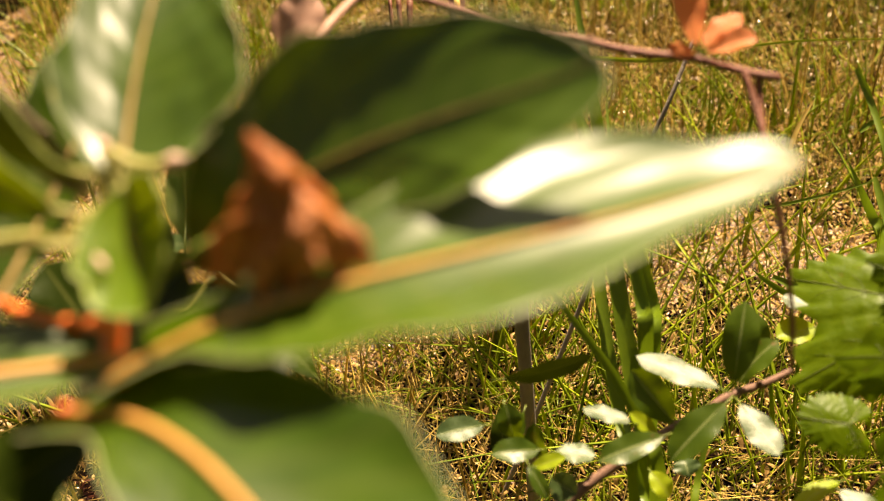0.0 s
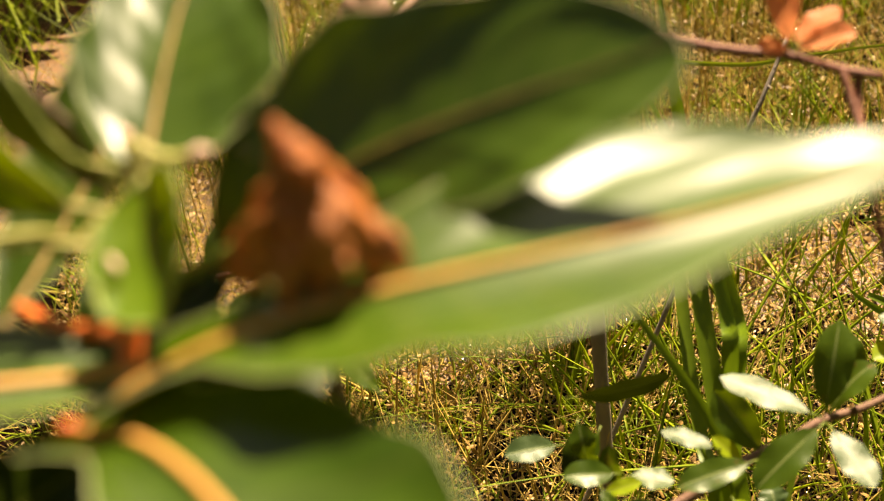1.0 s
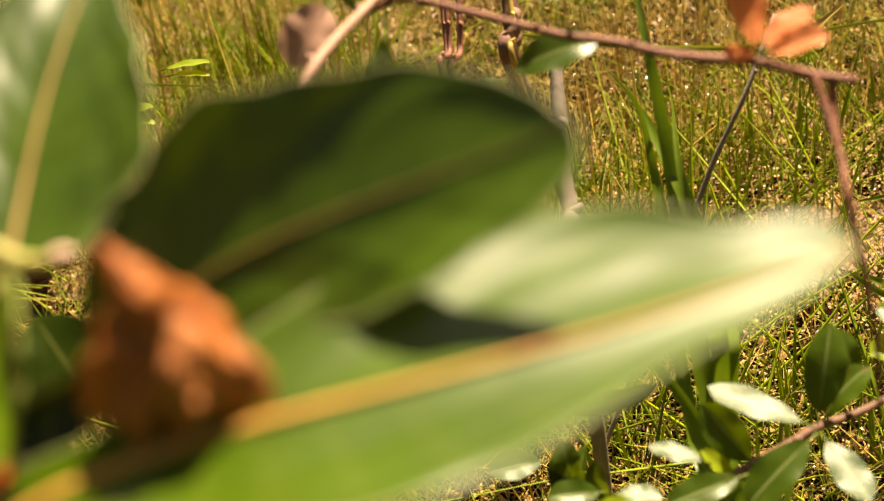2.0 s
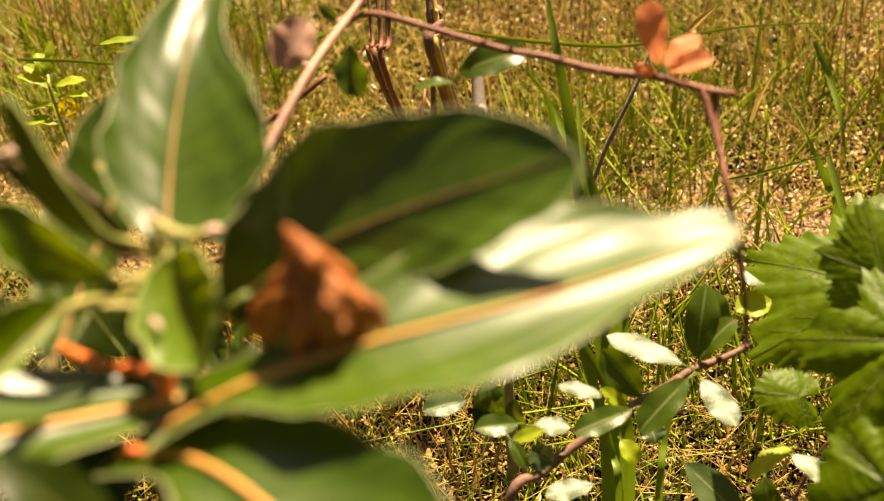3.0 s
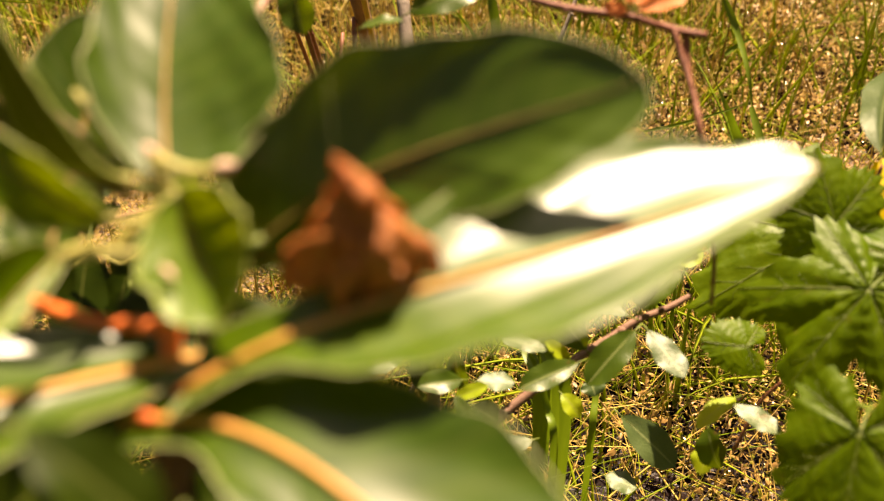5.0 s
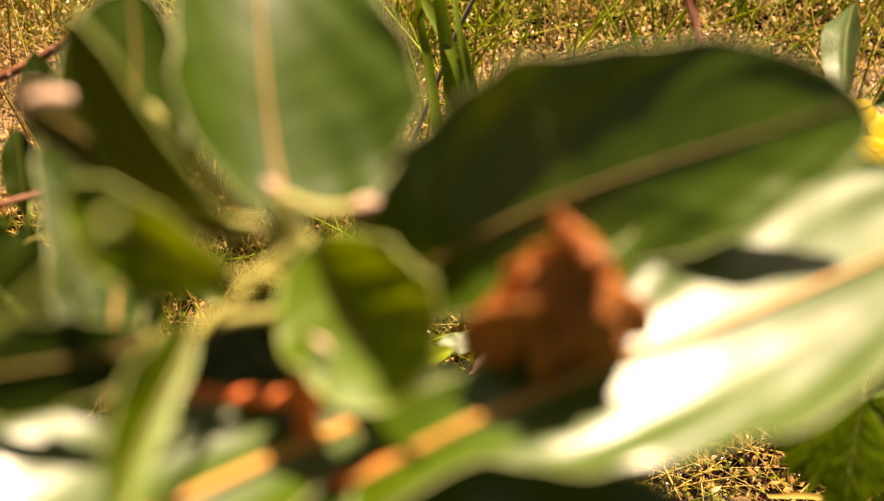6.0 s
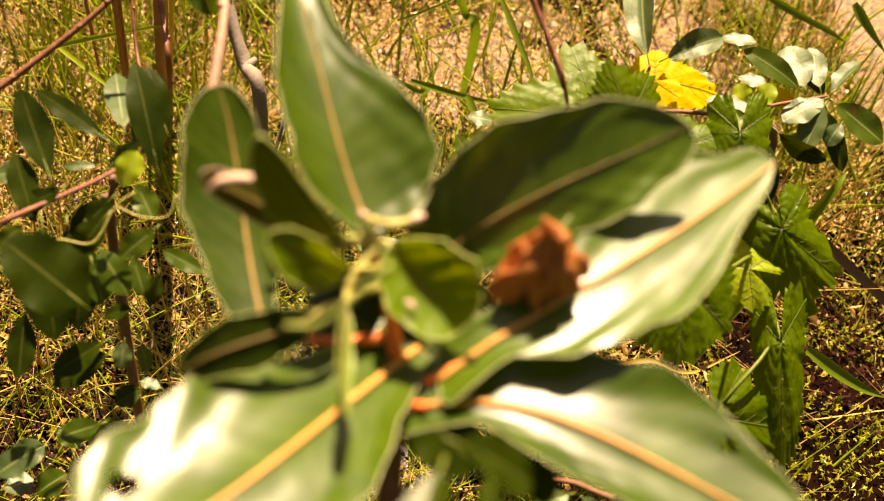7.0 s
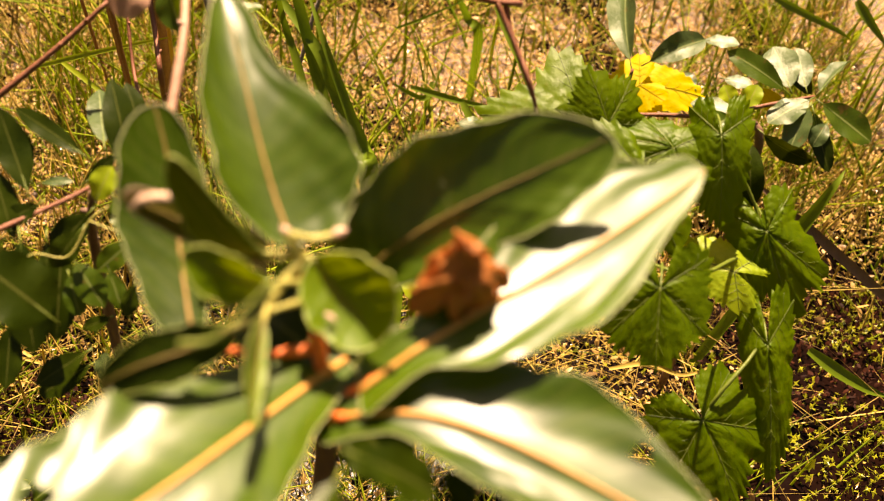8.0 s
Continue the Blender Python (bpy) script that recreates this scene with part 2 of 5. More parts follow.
def tube_data(line, radii, sides=7, rough=0.0, seed=0):
    """Rings of a tapered round stem along a line."""
    rng = np.random.default_rng(seed)
    line = np.array(line, dtype=float)
    n = len(line)
    radii = np.interp(np.linspace(0, 1, n), np.linspace(0, 1, len(radii)), radii)
    ways = np.gradient(line, axis=0)
    ways /= np.linalg.norm(ways, axis=1)[:, None] + 1e-12
    side = np.cross(ways[0], (0.3, 0.2, 1.0) if abs(ways[0][2]) < 0.9 else (1.0, 0.2, 0.1))
    verts, faces = [], []
    for i in range(n):
        side = side - ways[i] * side.dot(ways[i])
        side /= np.linalg.norm(side) + 1e-12
        up = np.cross(ways[i], side)
        swell = radii[i] * (1 + rough * rng.uniform(-1, 1))
        for k in range(sides):
            a = 2 * math.pi * k / sides
            verts.append(line[i] + swell * (math.cos(a) * side + math.sin(a) * up) * (1 + 0.4 * rough * rng.uniform(-1, 1)))
    for i in range(n - 1):
        for k in range(sides):
            j = (k + 1) % sides
            faces.append((i * sides + k, i * sides + j, (i + 1) * sides + j, (i + 1) * sides + k))
    faces.append(tuple(range(sides))[::-1])
    faces.append(tuple((n - 1) * sides + k for k in range(sides)))
    return verts, faces


def stem(name, points, radii, mat, parent=None, label="", sides=8, rough=0.08, per=6, knots=0):
    """A twig or stem, with swollen knots where asked."""
    line = smooth_line(points, per)
    verts, faces = tube_data(line, radii, sides, rough, len(points) * 7 + knots)
    rng = np.random.default_rng(knots + 3)
    for k in range(knots):
        i = int((k + 0.5 + 0.4 * rng.uniform(-1, 1)) / knots * (len(line) - 1))
        way = rng.normal(size=3)
        way /= np.linalg.norm(way)
        r = float(np.mean(radii))
        v2, f2 = tube_data([line[i], line[i] + way * r * 1.3, line[i] + way * r * 2.2], [r * 0.9, r * 0.7, r * 0.2], 5)
        faces += [tuple(a + len(verts) for a in f) for f in f2]
        verts = list(verts) + v2
    return link_mesh(name, verts, faces, [mat], parent, label)


def outline(u, a, b):
    k = a / (a + b)
    return np.clip(u, 0, 1) ** a * np.clip(1 - u, 0, 1) ** b / (k ** a * (1 - k) ** b)


def broad_leaf(parent, rib, left, right, a, b, mat, rim_mat, label="", cup=0.0, wave=0.0, rib_size=0.0011, rim_size=0.00035, seed=1, holes=(), rib_mat=None, name="leaf", pinch=0.0, swell=0.012, taper=0.0, shoulder=0.0):
    """A large leaf: blade with cupped, wavy halves, a raised midrib and a thickened margin."""
    nu, nv = 64, 14
    rng = np.random.default_rng(seed)
    phase = rng.uniform(0, 6, 4)
    u = np.linspace(0, 1, nu) ** 0.95
    fine = bezier(rib, 400)
    c = np.array([fine[int(round(k * 399))] for k in u])
    w = outline(u, a, b)
    w *= 1 - pinch * np.exp(-((u - 0.92) / 0.06) ** 2)
    w = np.maximum(w, shoulder * np.clip(u / 0.06, 0, 1) ** 0.5 * np.clip(1 - u, 0, 1))
    w[0] = 0.02
    left, right = np.array(left), np.array(right)
    normal = np.cross(fine[-1] - fine[0], left - right)
    normal /= np.linalg.norm(normal)
    if normal[2] < 0:
        normal = -normal
    size = 0.5 * (np.linalg.norm(left) + np.linalg.norm(right))
    verts, uvs, faces = [], [], []
    for i in range(nu):
        for j in range(-nv, nv + 1):
            s = abs(j) / nv
            way = left if j < 0 else right * (1 - taper * math.exp(-((u[i] - 0.8) / 0.17) ** 2))
            ripple = wave * size * s * s * (math.sin(u[i] * 11 + phase[0] + (2.1 if j < 0 else 0)) + 0.5 * math.sin(u[i] * 23 + phase[1] + j))
            quilt = swell * size * (math.sin(u[i] * 26 - s * 5 + phase[2] + (1.0 if j < 0 else 0)) + 0.4 * math.sin(u[i] * 61 - s * 9)) * 2 * s * (1 - 0.6 * s)
            frill = 1 + 0.045 * s * s * math.sin(u[i] * 17 + phase[3] + (1.4 if j < 0 else 0)) + 0.02 * s * math.sin(u[i] * 41 + phase[1])
            verts.append(c[i] + way * w[i] * s * frill + normal * (cup * size * (s * s - s) * 4 * w[i] + (ripple + quilt) * w[i]))
            uvs.append((u[i], 0.5 + 0.5 * j / nv))
    m = 2 * nv + 1
    for i in range(nu - 1):
        for j in range(m - 1):
            mid = (verts[i * m + j] + verts[(i + 1) * m + j + 1]) * 0.5
            if any(np.linalg.norm(mid - np.array(h[:3])) < h[3] for h in holes):
                continue
            faces.append((i * m + j, i * m + j + 1, (i + 1) * m + j + 1, (i + 1) * m + j))
    leaf = link_mesh(name, verts, faces, [mat], parent, label, uvs)
    inner = [verts[i * m + nv] + normal * rib_size * 0.2 for i in range(nu)]
    rv, rf = tube_data(inner, [rib_size, rib_size * 0.7, rib_size * 0.2], 7, 0.05)
    link_mesh("midrib", rv, rf, [rib_mat or RIB], leaf)
    edge = [verts[i * m] for i in range(nu)] + [verts[i * m + m - 1] for i in range(nu - 2, -1, -1)]
    ev, ef = tube_data(edge, [rim_size], 5, 0.1)
    ef = [f for f in ef if not any(np.linalg.norm(ev[f[0]] - np.array(h[:3])) < h[3] for h in holes)]
    link_mesh("margin", ev, ef, [rim_mat], leaf)
    return leaf


def small_leaf(parent, base, tip, width, face, mat, bend=0.15, fold=0.25, a=0.75, b=0.6, twist=0.0, label="", name="leaf", seed=0):
    """A shrub leaf: folded along its rib, arched, with a short stalk."""
    base, tip, face = np.array(base, float), np.array(tip, float), np.array(face, float)
    axis = tip - base
    length = np.linalg.norm(axis)
    axis /= length
    side = np.cross(axis, face)
    side /= np.linalg.norm(side) + 1e-9
    normal = np.cross(side, axis)
    nu, nv = 12, 3
    rng = np.random.default_rng(seed + int(1e5 * (base[0] + 3 * base[1] + 7 * tip[2])) % 9973)
    ph = rng.uniform(0, 6)
    loose = 1.0 if fold > 0.1 else 0.25
    twist += loose * rng.uniform(-0.45, 0.45)
    bend += loose * rng.uniform(-0.12, 0.14)
    verts, uvs, faces = [], [], []
    for i in range(nu):
        u = i / (nu - 1)
        k = 0.12 + 0.88 * u
        mid = base + axis * length * k + normal * bend * length * 4 * k * (1 - k) * 0.5
        turn = twist * (u - 0.3)
        sd = side * math.cos(turn) + normal * math.sin(turn)
        nm = normal * math.cos(turn) - side * math.sin(turn)
        w = 0.5 * width * max(float(outline(np.array(u), a, b)), 0.02)
        for j in range(-nv, nv + 1):
            s = j / nv
            verts.append(mid + sd * w * s + nm * w * (fold * abs(s) + 0.12 * math.sin(u * 14 + ph) * s * s))
            uvs.append((u, 0.5 + 0.5 * s))
    m = 2 * nv + 1
    for i in range(nu - 1):
        for j in range(m - 1):
            faces.append((i * m + j, i * m + j + 1, (i + 1) * m + j + 1, (i + 1) * m + j))
    count = len(faces)
    sv, sf = tube_data([base, base + axis * length * 0.12 + normal * bend * length * 0.2, base + axis * length * 0.3 + normal * bend * length * 0.42], [0.0004, 0.0003, 0.0001], 5)
    faces += [tuple(q + len(verts) for q in f) for f in sf]
    uvs += [(0.0, 0.5)] * len(sv)
    verts = verts + sv
    return link_mesh(name, verts, faces, [mat, VEIN], parent, label, uvs, [0] * count + [1] * len(sf))


def lobed_leaf(parent, centre, way, face, size, mat, lobes=5, seed=0, droop=0.25, label="", name="leaf", deep=0.36, wide=0.75, teeth=0.16, vein_mat=None, puff=0.8):
    """A toothed palmate leaf, puckered between its veins; way points from the stalk to the middle lobe."""
    rng = np.random.default_rng(seed)
    centre, way, face = np.array(centre, float), np.array(way, float), np.array(face, float)
    way /= np.linalg.norm(way)
    side = np.cross(way, face)
    side /= np.linalg.norm(side)
    normal = np.cross(side, way)
    seg, rings = 145, 16
    spans = np.linspace(-2.0, 2.0, lobes) + rng.uniform(-0.08, 0.08, lobes)
    half = 2.0 / (lobes - 1)
    reach = [0.62 + 0.38 * math.cos(q * 0.55) + 0.07 * rng.uniform(-1, 1) for q in spans]
    lean, ph = rng.uniform(-0.12, 0.12), rng.uniform(0, 6)
    verts, uvs, faces = [centre], [(0.2, 0.5)], []
    for k in range(rings):
        f = (k + 1) / rings
        for i in range(seg):
            ang = -2.75 + 5.5 * i / (seg - 1)
            lobe = max(range(lobes), key=lambda q: reach[q] * (1 - deep * abs(ang - spans[q]) / half))
            off = abs(ang - spans[lobe]) / half
            r = reach[lobe] * (1 - deep * min(off, 1.3) ** 1.15) * (1 - 0.5 * max(0, abs(ang) - 2.2))
            saw = (ang * 5.2 + 0.5 * math.sin(ang * 5 + ph)) % 1.0
            r *= 1 + teeth * f ** 5 * (saw if ang > 0 else 1 - saw) - 0.4 * teeth * f ** 5
            r = size * r * f
            x, y = math.cos(ang) * r, math.sin(ang) * r
            rows = 0.5 + 0.5 * math.cos((f * 5.5 - off * 1.5) * 2 * math.pi)
            swell = 0.026 * math.sqrt(rows) * min(off * 2.2, 1) * (1 - 0.5 * f)
            groove = -0.04 * f ** 0.6 * math.exp(-(off * 2.6) ** 2)
            h = size * (puff * (swell + groove) - droop * f * f * (0.3 + 0.45 * max(0.0, math.cos(ang)) ** 2) - droop * 0.5 * (y / size) ** 2)
            h += size * (0.03 * f * f * math.sin(ang * 3 + ph) + 0.012 * f ** 4 * math.sin(ang * 13 + ph))
            verts.append(centre + way * x + side * (y * wide + lean * x * f) + normal * h)
            uvs.append((f, 0.5 + 0.45 * f * math.sin(ang)))
    for i in range(seg - 1):
        faces.append((0, 1 + i, 2 + i))
        for k in range(rings - 1):
            q = 1 + k * seg + i
            faces.append((q, q + seg, q + seg + 1, q + 1))
    count = len(faces)
    lines = []
    lift = normal * 0.00015
    for q, ang in enumerate(spans):
        i = int(round((ang + 2.75) / 5.5 * (seg - 1)))
        lines.append(([verts[0] + lift] + [verts[1 + k * seg + i] + lift for k in range(rings)], [0.0003, 0.0002, 0.0001]))
        for start in (3, 6, 9):
            for way_out in (-1, 1):
                line = []
                for step in range(5):
                    k, j = start + step, i + way_out * int(round(step * seg * half / 5.5 * 0.13 * 6 / (start + 2)))
                    if k < rings and 0 <= j < seg:
                        line.append(verts[1 + k * seg + j] + lift)
                if len(line) > 2:
                    lines.append((line, [0.0001, 0.00005]))
    for line, radii in lines:
        v2, f2 = tube_data(line, radii, 5)
        faces += [tuple(z + len(verts) for z in f) for f in f2]
        uvs += [(0.1, 0.5)] * len(v2)
        verts = verts + v2
    back = centre - way * size * 0.28 - normal * size * 0.4
    v2, f2 = tube_data(smooth_line([back, centre - way * size * 0.16 - normal * size * 0.12, centre]), [0.0006, 0.0005], 6)
    faces += [tuple(z + len(verts) for z in f) for f in f2]
    uvs += [(0.1, 0.5)] * len(v2)
    verts = verts + v2
    return link_mesh(name, verts, faces, [mat, vein_mat or VEIN], parent, label, uvs, [0] * count + [1] * (len(faces) - count))


def ribbon(points, width, face=(0, -0.7, 0.7), fold=0.35, per=7):
    """Verts and faces of a tapering grass blade with a keel."""
    line = smooth_line(points, per)
    n = len(line)
    ways = np.gradient(line, axis=0)
    verts, faces = [], []
    for i in range(n):
        u = i / (n - 1)
        side = np.cross(ways[i], face)
        side /= np.linalg.norm(side) + 1e-9
        nm = np.cross(side, ways[i])
        nm /= np.linalg.norm(nm) + 1e-9
        w = 0.5 * width * min(1.0, 0.55 + 2.2 * u) * (1 - u ** 2.2) + 0.0001
        verts += [line[i] - side * w + nm * w * fold, line[i], line[i] + side * w + nm * w * fold]
    for i in range(n - 1):
        q = i * 3
        faces += [(q, q + 1, q + 4, q + 3), (q + 1, q + 2, q + 5, q + 4)]
    return verts, faces


def grass_blade(points, width, mat, label, face=(0, -0.7, 0.7)):
    v, f = ribbon(points, width, face)
    ob = link_mesh("grass_blade", v, f, [mat])
    return tagged(ob, label, "grass blade", "single blades in the marsh")


# ---- ground: one sheet of shallow marsh water reaching the horizon ----
def ground_sheet():
    g = bmesh.new()
    bmesh.ops.create_grid(g, x_segments=2, y_segments=2, size=300.0)
    me = bpy.data.meshes.new("water")
    g.to_mesh(me)
    g.free()
    me.materials.append(WATER)
    return tagged(new("water", me), "dark shallow marsh water", "water", kind="structure")


ground_sheet()


def mud_bank():
    """Low mulch of rotted straw that just breaks the water."""
    nx, ny = 300, 260
    verts, faces = [], []
    for j in range(ny):
        for i in range(nx):
            a, b = 2 * i / (nx - 1) - 1, 2 * j / (ny - 1) - 1
            x, y = 0.1 + 1.0 * a + 2.2 * a ** 3, 0.9 + 0.75 * b + 2.2 * b ** 3
            rise = min(max((y + 0.28 * (x - 0.2) - 0.36 + 0.16 * min(max(-x / 0.1, 0), 1)) / 0.12, 0), 1)
            rise *= 1 - 0.55 * min(max((y - 0.58) / 0.14, 0), 1) * min(max((x + 0.4) / 0.35, 0), 1)
            if x < 0:
                rise *= min(max((y - 0.28) / 0.08, 0), 1)
            far = min(max(max(abs(x - 0.1) - 0.75, abs(y - 0.95) - 0.7) / 0.3, 0), 1)
            rise += far * (0.35 + 0.9 * noise.noise(Vector((x * 1.7, y * 1.7, 5.0))) - rise)
            edge = min(max((2.9 - max(abs(x - 0.1), abs(y - 0.9))) / 0.8, 0), 1)
            z = -0.016 + (0.004 + 0.014 * rise) * edge + 0.004 * noise.noise(Vector((x * 14, y * 14, 1.0))) + 0.003 * noise.noise(Vector((x * 50, y * 50, 3.0)))
            verts.append((x, y, z))
    for j in range(ny - 1):
        for i in range(nx - 1):
            q = j * nx + i
            faces.append((q, q + 1, q + nx + 1, q + nx))
    ob = link_mesh("ground", verts, faces, [MULCH])
    return tagged(ob, "tan mulch of rotted straw and mud", "mud", kind="structure")


mud_bank()


def sky_screen_ring():
    """A plain uneven ring all round, unseen, added to block low sky and reflections."""
    rng = np.random.default_rng(9)
    n, verts, faces = 96, [], []
    for k in range(n):
        a = 2 * math.pi * k / n
        r = 11.0 + rng.uniform(-0.8, 0.8)
        top = 7.0 + rng.uniform(-1.6, 1.6)
        for d in (0.0, 1.0):
            for z in (-0.2, top * 0.5, top):
                verts.append(((r + d + 0.25 * z) * math.sin(a), (r + d + 0.25 * z) * math.cos(a), z))
    for k in range(n):
        q, p = k * 6, ((k + 1) % n) * 6
        for b in (0, 3):
            faces += [(q + b, p + b, p + b + 1, q + b + 1), (q + b + 1, p + b + 1, p + b + 2, q + b + 2)]
        faces.append((q + 2, p + 2, p + 5, q + 5))
    ob = link_mesh("backdrop", verts, faces, [SKY_SCREEN])
    return tagged(ob, "unseen dark ring added to block low sky", "backdrop", kind="structure")


sky_screen_ring()


# ---- the near shrub with its whorl of broad leaves ----
near_shrub = thing("shrub", (0.004, -0.006, 0.0), "broad-leaved marsh shrub with a glossy green leaf whorl", "shrub")
broad_leaf(near_shrub, [(0.0066, -0.0067, 0.3401), (0.0313, -0.0001, 0.3564), (0.0542, 0.0058, 0.3526), (0.0999, 0.0304, 0.3581)], (-0.0037, 0.0203, 0.0044), (-0.0099, -0.0233, 0.0001), 1.63, 0.63, GLOSSY, PALE_RIM, 'long glossy leaf catching the sun', cup=0.06, wave=0.05, rib_size=0.0009, rim_size=0.00018, seed=65, pinch=0.3, swell=0.005, shoulder=0.42)
broad_leaf(near_shrub, [(0.0076, 0.0204, 0.3412), (0.0239, 0.0239, 0.3615), (0.0482, 0.0257, 0.3652), (0.0719, 0.0298, 0.3735)], (-0.0125, 0.0091, 0.0111), (0.0080, -0.0084, -0.0057), 0.62, 0.51, GLOSSY, PALE_RIM, 'folded leaf, half in shade', cup=0.05, wave=0.05, rib_size=0.0003, rim_size=0.00018, seed=66, rib_mat=RIB_DIM)
broad_leaf(near_shrub, [(-0.0024, 0.0234, 0.3562), (-0.007, 0.0391, 0.3611), (-0.0075, 0.0509, 0.3751), (-0.01, 0.0839, 0.3831)], (-0.0117, -0.0022, 0.0059), (0.0201, -0.0022, 0.0032), 0.45, 0.64, GLOSSY, PALE_RIM, 'upright leaf with orange midrib', cup=0.08, wave=0.05, rib_size=0.00045, rim_size=0.00018, seed=67, taper=0.5, rib_mat=RIB_SOFT)
broad_leaf(near_shrub, [(-0.0265, 0.0107, 0.3344), (-0.0292, 0.0421, 0.3404), (-0.0256, 0.0554, 0.3500), (-0.0295, 0.0711, 0.3620)], (-0.0132, -0.0023, 0.0008), (0.0076, 0.0006, 0.0016), 0.73, 0.53, DULL, PALE_RIM, 'pale green leaf behind the shoot', cup=0.05, wave=0.05, rib_size=0.00045, rim_size=0.00018, seed=68, rib_mat=RIB_SOFT)
broad_leaf(near_shrub, [(-0.009, 0.0222, 0.3575), (-0.0153, 0.0152, 0.3612), (-0.0198, 0.0207, 0.3706), (-0.0263, 0.0258, 0.385)], (-0.0066, 0.0032, -0.0029), (0.004, -0.0018, 0.0014), 0.66, 0.65, SHADE_GREEN, RIM, 'dark-toned young leaf', cup=0.05, wave=0.03, rib_size=0.0003, rim_size=0.0004, seed=69, rib_mat=RIB_DIM)
broad_leaf(near_shrub, [(-0.0082, 0.0225, 0.3529), (-0.0188, 0.0273, 0.359), (-0.0288, 0.0302, 0.3642), (-0.0375, 0.0328, 0.3693)], (-0.0019, -0.0016, -0.003), (0.0019, 0.0023, 0.0029), 0.65, 0.48, BROWNISH, BUD, 'young leaf with curled pink tip', cup=0.05, wave=0.03, rib_size=0.0003, rim_size=0.00014, seed=81, rib_mat=RIB_DIM)
broad_leaf(near_shrub, [(-0.0086, 0.0143, 0.3546), (-0.0163, 0.0092, 0.3623), (-0.019, 0.0087, 0.3673), (-0.0267, 0.0129, 0.37)], (-0.0027, -0.0039, -0.0041), (0.0021, 0.0017, 0.0033), 0.73, 0.51, YOUNG, RIM, 'small yellow-green young leaf', cup=0.05, wave=0.03, rib_size=0.0003, rim_size=0.0003, seed=70, rib_mat=RIB_DIM)
leaf_g = broad_leaf(near_shrub, [(0.0008, 0.0187, 0.3574), (0.004, 0.0131, 0.3525), (0.0087, 0.0078, 0.3513), (0.0112, -0.0008, 0.348)], (-0.0085, -0.0045, -0.0007), (0.0078, -0.0028, 0.0113), 0.65, 0.51, YOUNG, RIM, 'small folded young leaf with pale fleck', cup=0.05, wave=0.03, rib_size=0.0002, rim_size=0.0003, seed=71, rib_mat=RIB_DIM)
broad_leaf(near_shrub, [(-0.0026, -0.0102, 0.3356), (0.0244, -0.0133, 0.3485), (0.0421, -0.0352, 0.3425), (0.0699, -0.0608, 0.3427)], (0.0082, 0.0175, 0.0047), (-0.0079, -0.0108, 0.0014), 1.15, 0.61, GLOSSY, PALE_RIM, 'drooping leaf with eaten hole', cup=0.1, wave=0.05, rib_size=0.0009, rim_size=0.00018, seed=72, holes=[(0.0602, -0.0368, 0.3459, 0.0025)], shoulder=0.6, swell=0.005)
broad_leaf(near_shrub, [(0.006, 0.0068, 0.3344), (-0.0281, -0.0215, 0.3475), (-0.0411, -0.0362, 0.3514), (-0.0645, -0.0412, 0.3505)], (0.0161, -0.0117, 0.0026), (-0.011, 0.0234, -0.0003), 0.77, 0.44, GLOSSY, PALE_RIM, 'torn leaf with bitten edge', cup=0.1, wave=0.05, rib_size=0.0009, rim_size=0.00018, seed=73, holes=[(-0.0279, -0.0441, 0.3521, 0.0058), (-0.0582, -0.0245, 0.3503, 0.0038), (-0.0635, -0.0355, 0.3504, 0.0019)], shoulder=0.45, swell=0.003)
broad_leaf(near_shrub, [(-0.0169, 0.0059, 0.3528), (-0.0281, -0.0009, 0.3536), (-0.0366, 0.0003, 0.3552), (-0.047, -0.002, 0.3489)], (0.0017, -0.0036, -0.0044), (-0.0016, 0.0035, 0.0042), 0.67, 0.59, SHADE_GREEN, RIM, 'leaf in dark shade-toned green', cup=0.05, wave=0.03, rib_size=0.0003, rim_size=0.00014, seed=74, rib_mat=RIB_DIM)
broad_leaf(near_shrub, [(-0.0122, 0.0035, 0.3571), (-0.0138, -0.0059, 0.3575), (-0.0166, -0.0118, 0.357), (-0.0175, -0.0226, 0.3556)], (-0.0015, -0.0003, 0.0082), (0.0018, -0.0003, -0.0006), 0.68, 0.52, YOUNG, RIM, 'small yellow-green leaf hanging edge-on', cup=0.05, wave=0.03, rib_size=0.0003, rim_size=0.00014, seed=75, rib_mat=RIB_DIM)
stem('stem', [(0.004, -0.006, -0.03), (0.0029, -0.0084, 0.1203), (0.0008, -0.0058, 0.2506), (-0.0003, -0.0031, 0.3158), (-0.0003, -0.0011, 0.3308)], [0.0045, 0.004, 0.0028, 0.0024], BARK, near_shrub, 'brown woody stem', knots=5)
stem('shoot', [(-0.0003, -0.0012, 0.3287), (0.0002, 0.0054, 0.337), (-0.0003, 0.0141, 0.3464), (-0.0014, 0.0196, 0.3526)], [0.0019, 0.0016, 0.0013], PETIOLE, near_shrub, 'reddish young shoot', knots=3)
stem('petiole', [(-0.0003, -0.0011, 0.3308), (0.0038, -0.0045, 0.3368), (0.0110, -0.0055, 0.3428)], [0.0013, 0.0012, 0.001], PETIOLE, near_shrub, 'red leaf stalk')
stem('petiole', [(-0.0004, 0.0130, 0.3443), (0.0038, 0.0175, 0.3428), (0.0127, 0.0214, 0.3468)], [0.0013, 0.0012, 0.001], VEIN, near_shrub, 'green leaf stalk')
stem('petiole', [(-0.0014, 0.0076, 0.3391), (-0.0137, 0.0094, 0.3379), (-0.0266, 0.0164, 0.3353)], [0.0013, 0.0012, 0.001], PETIOLE, near_shrub, 'red leaf stalk')
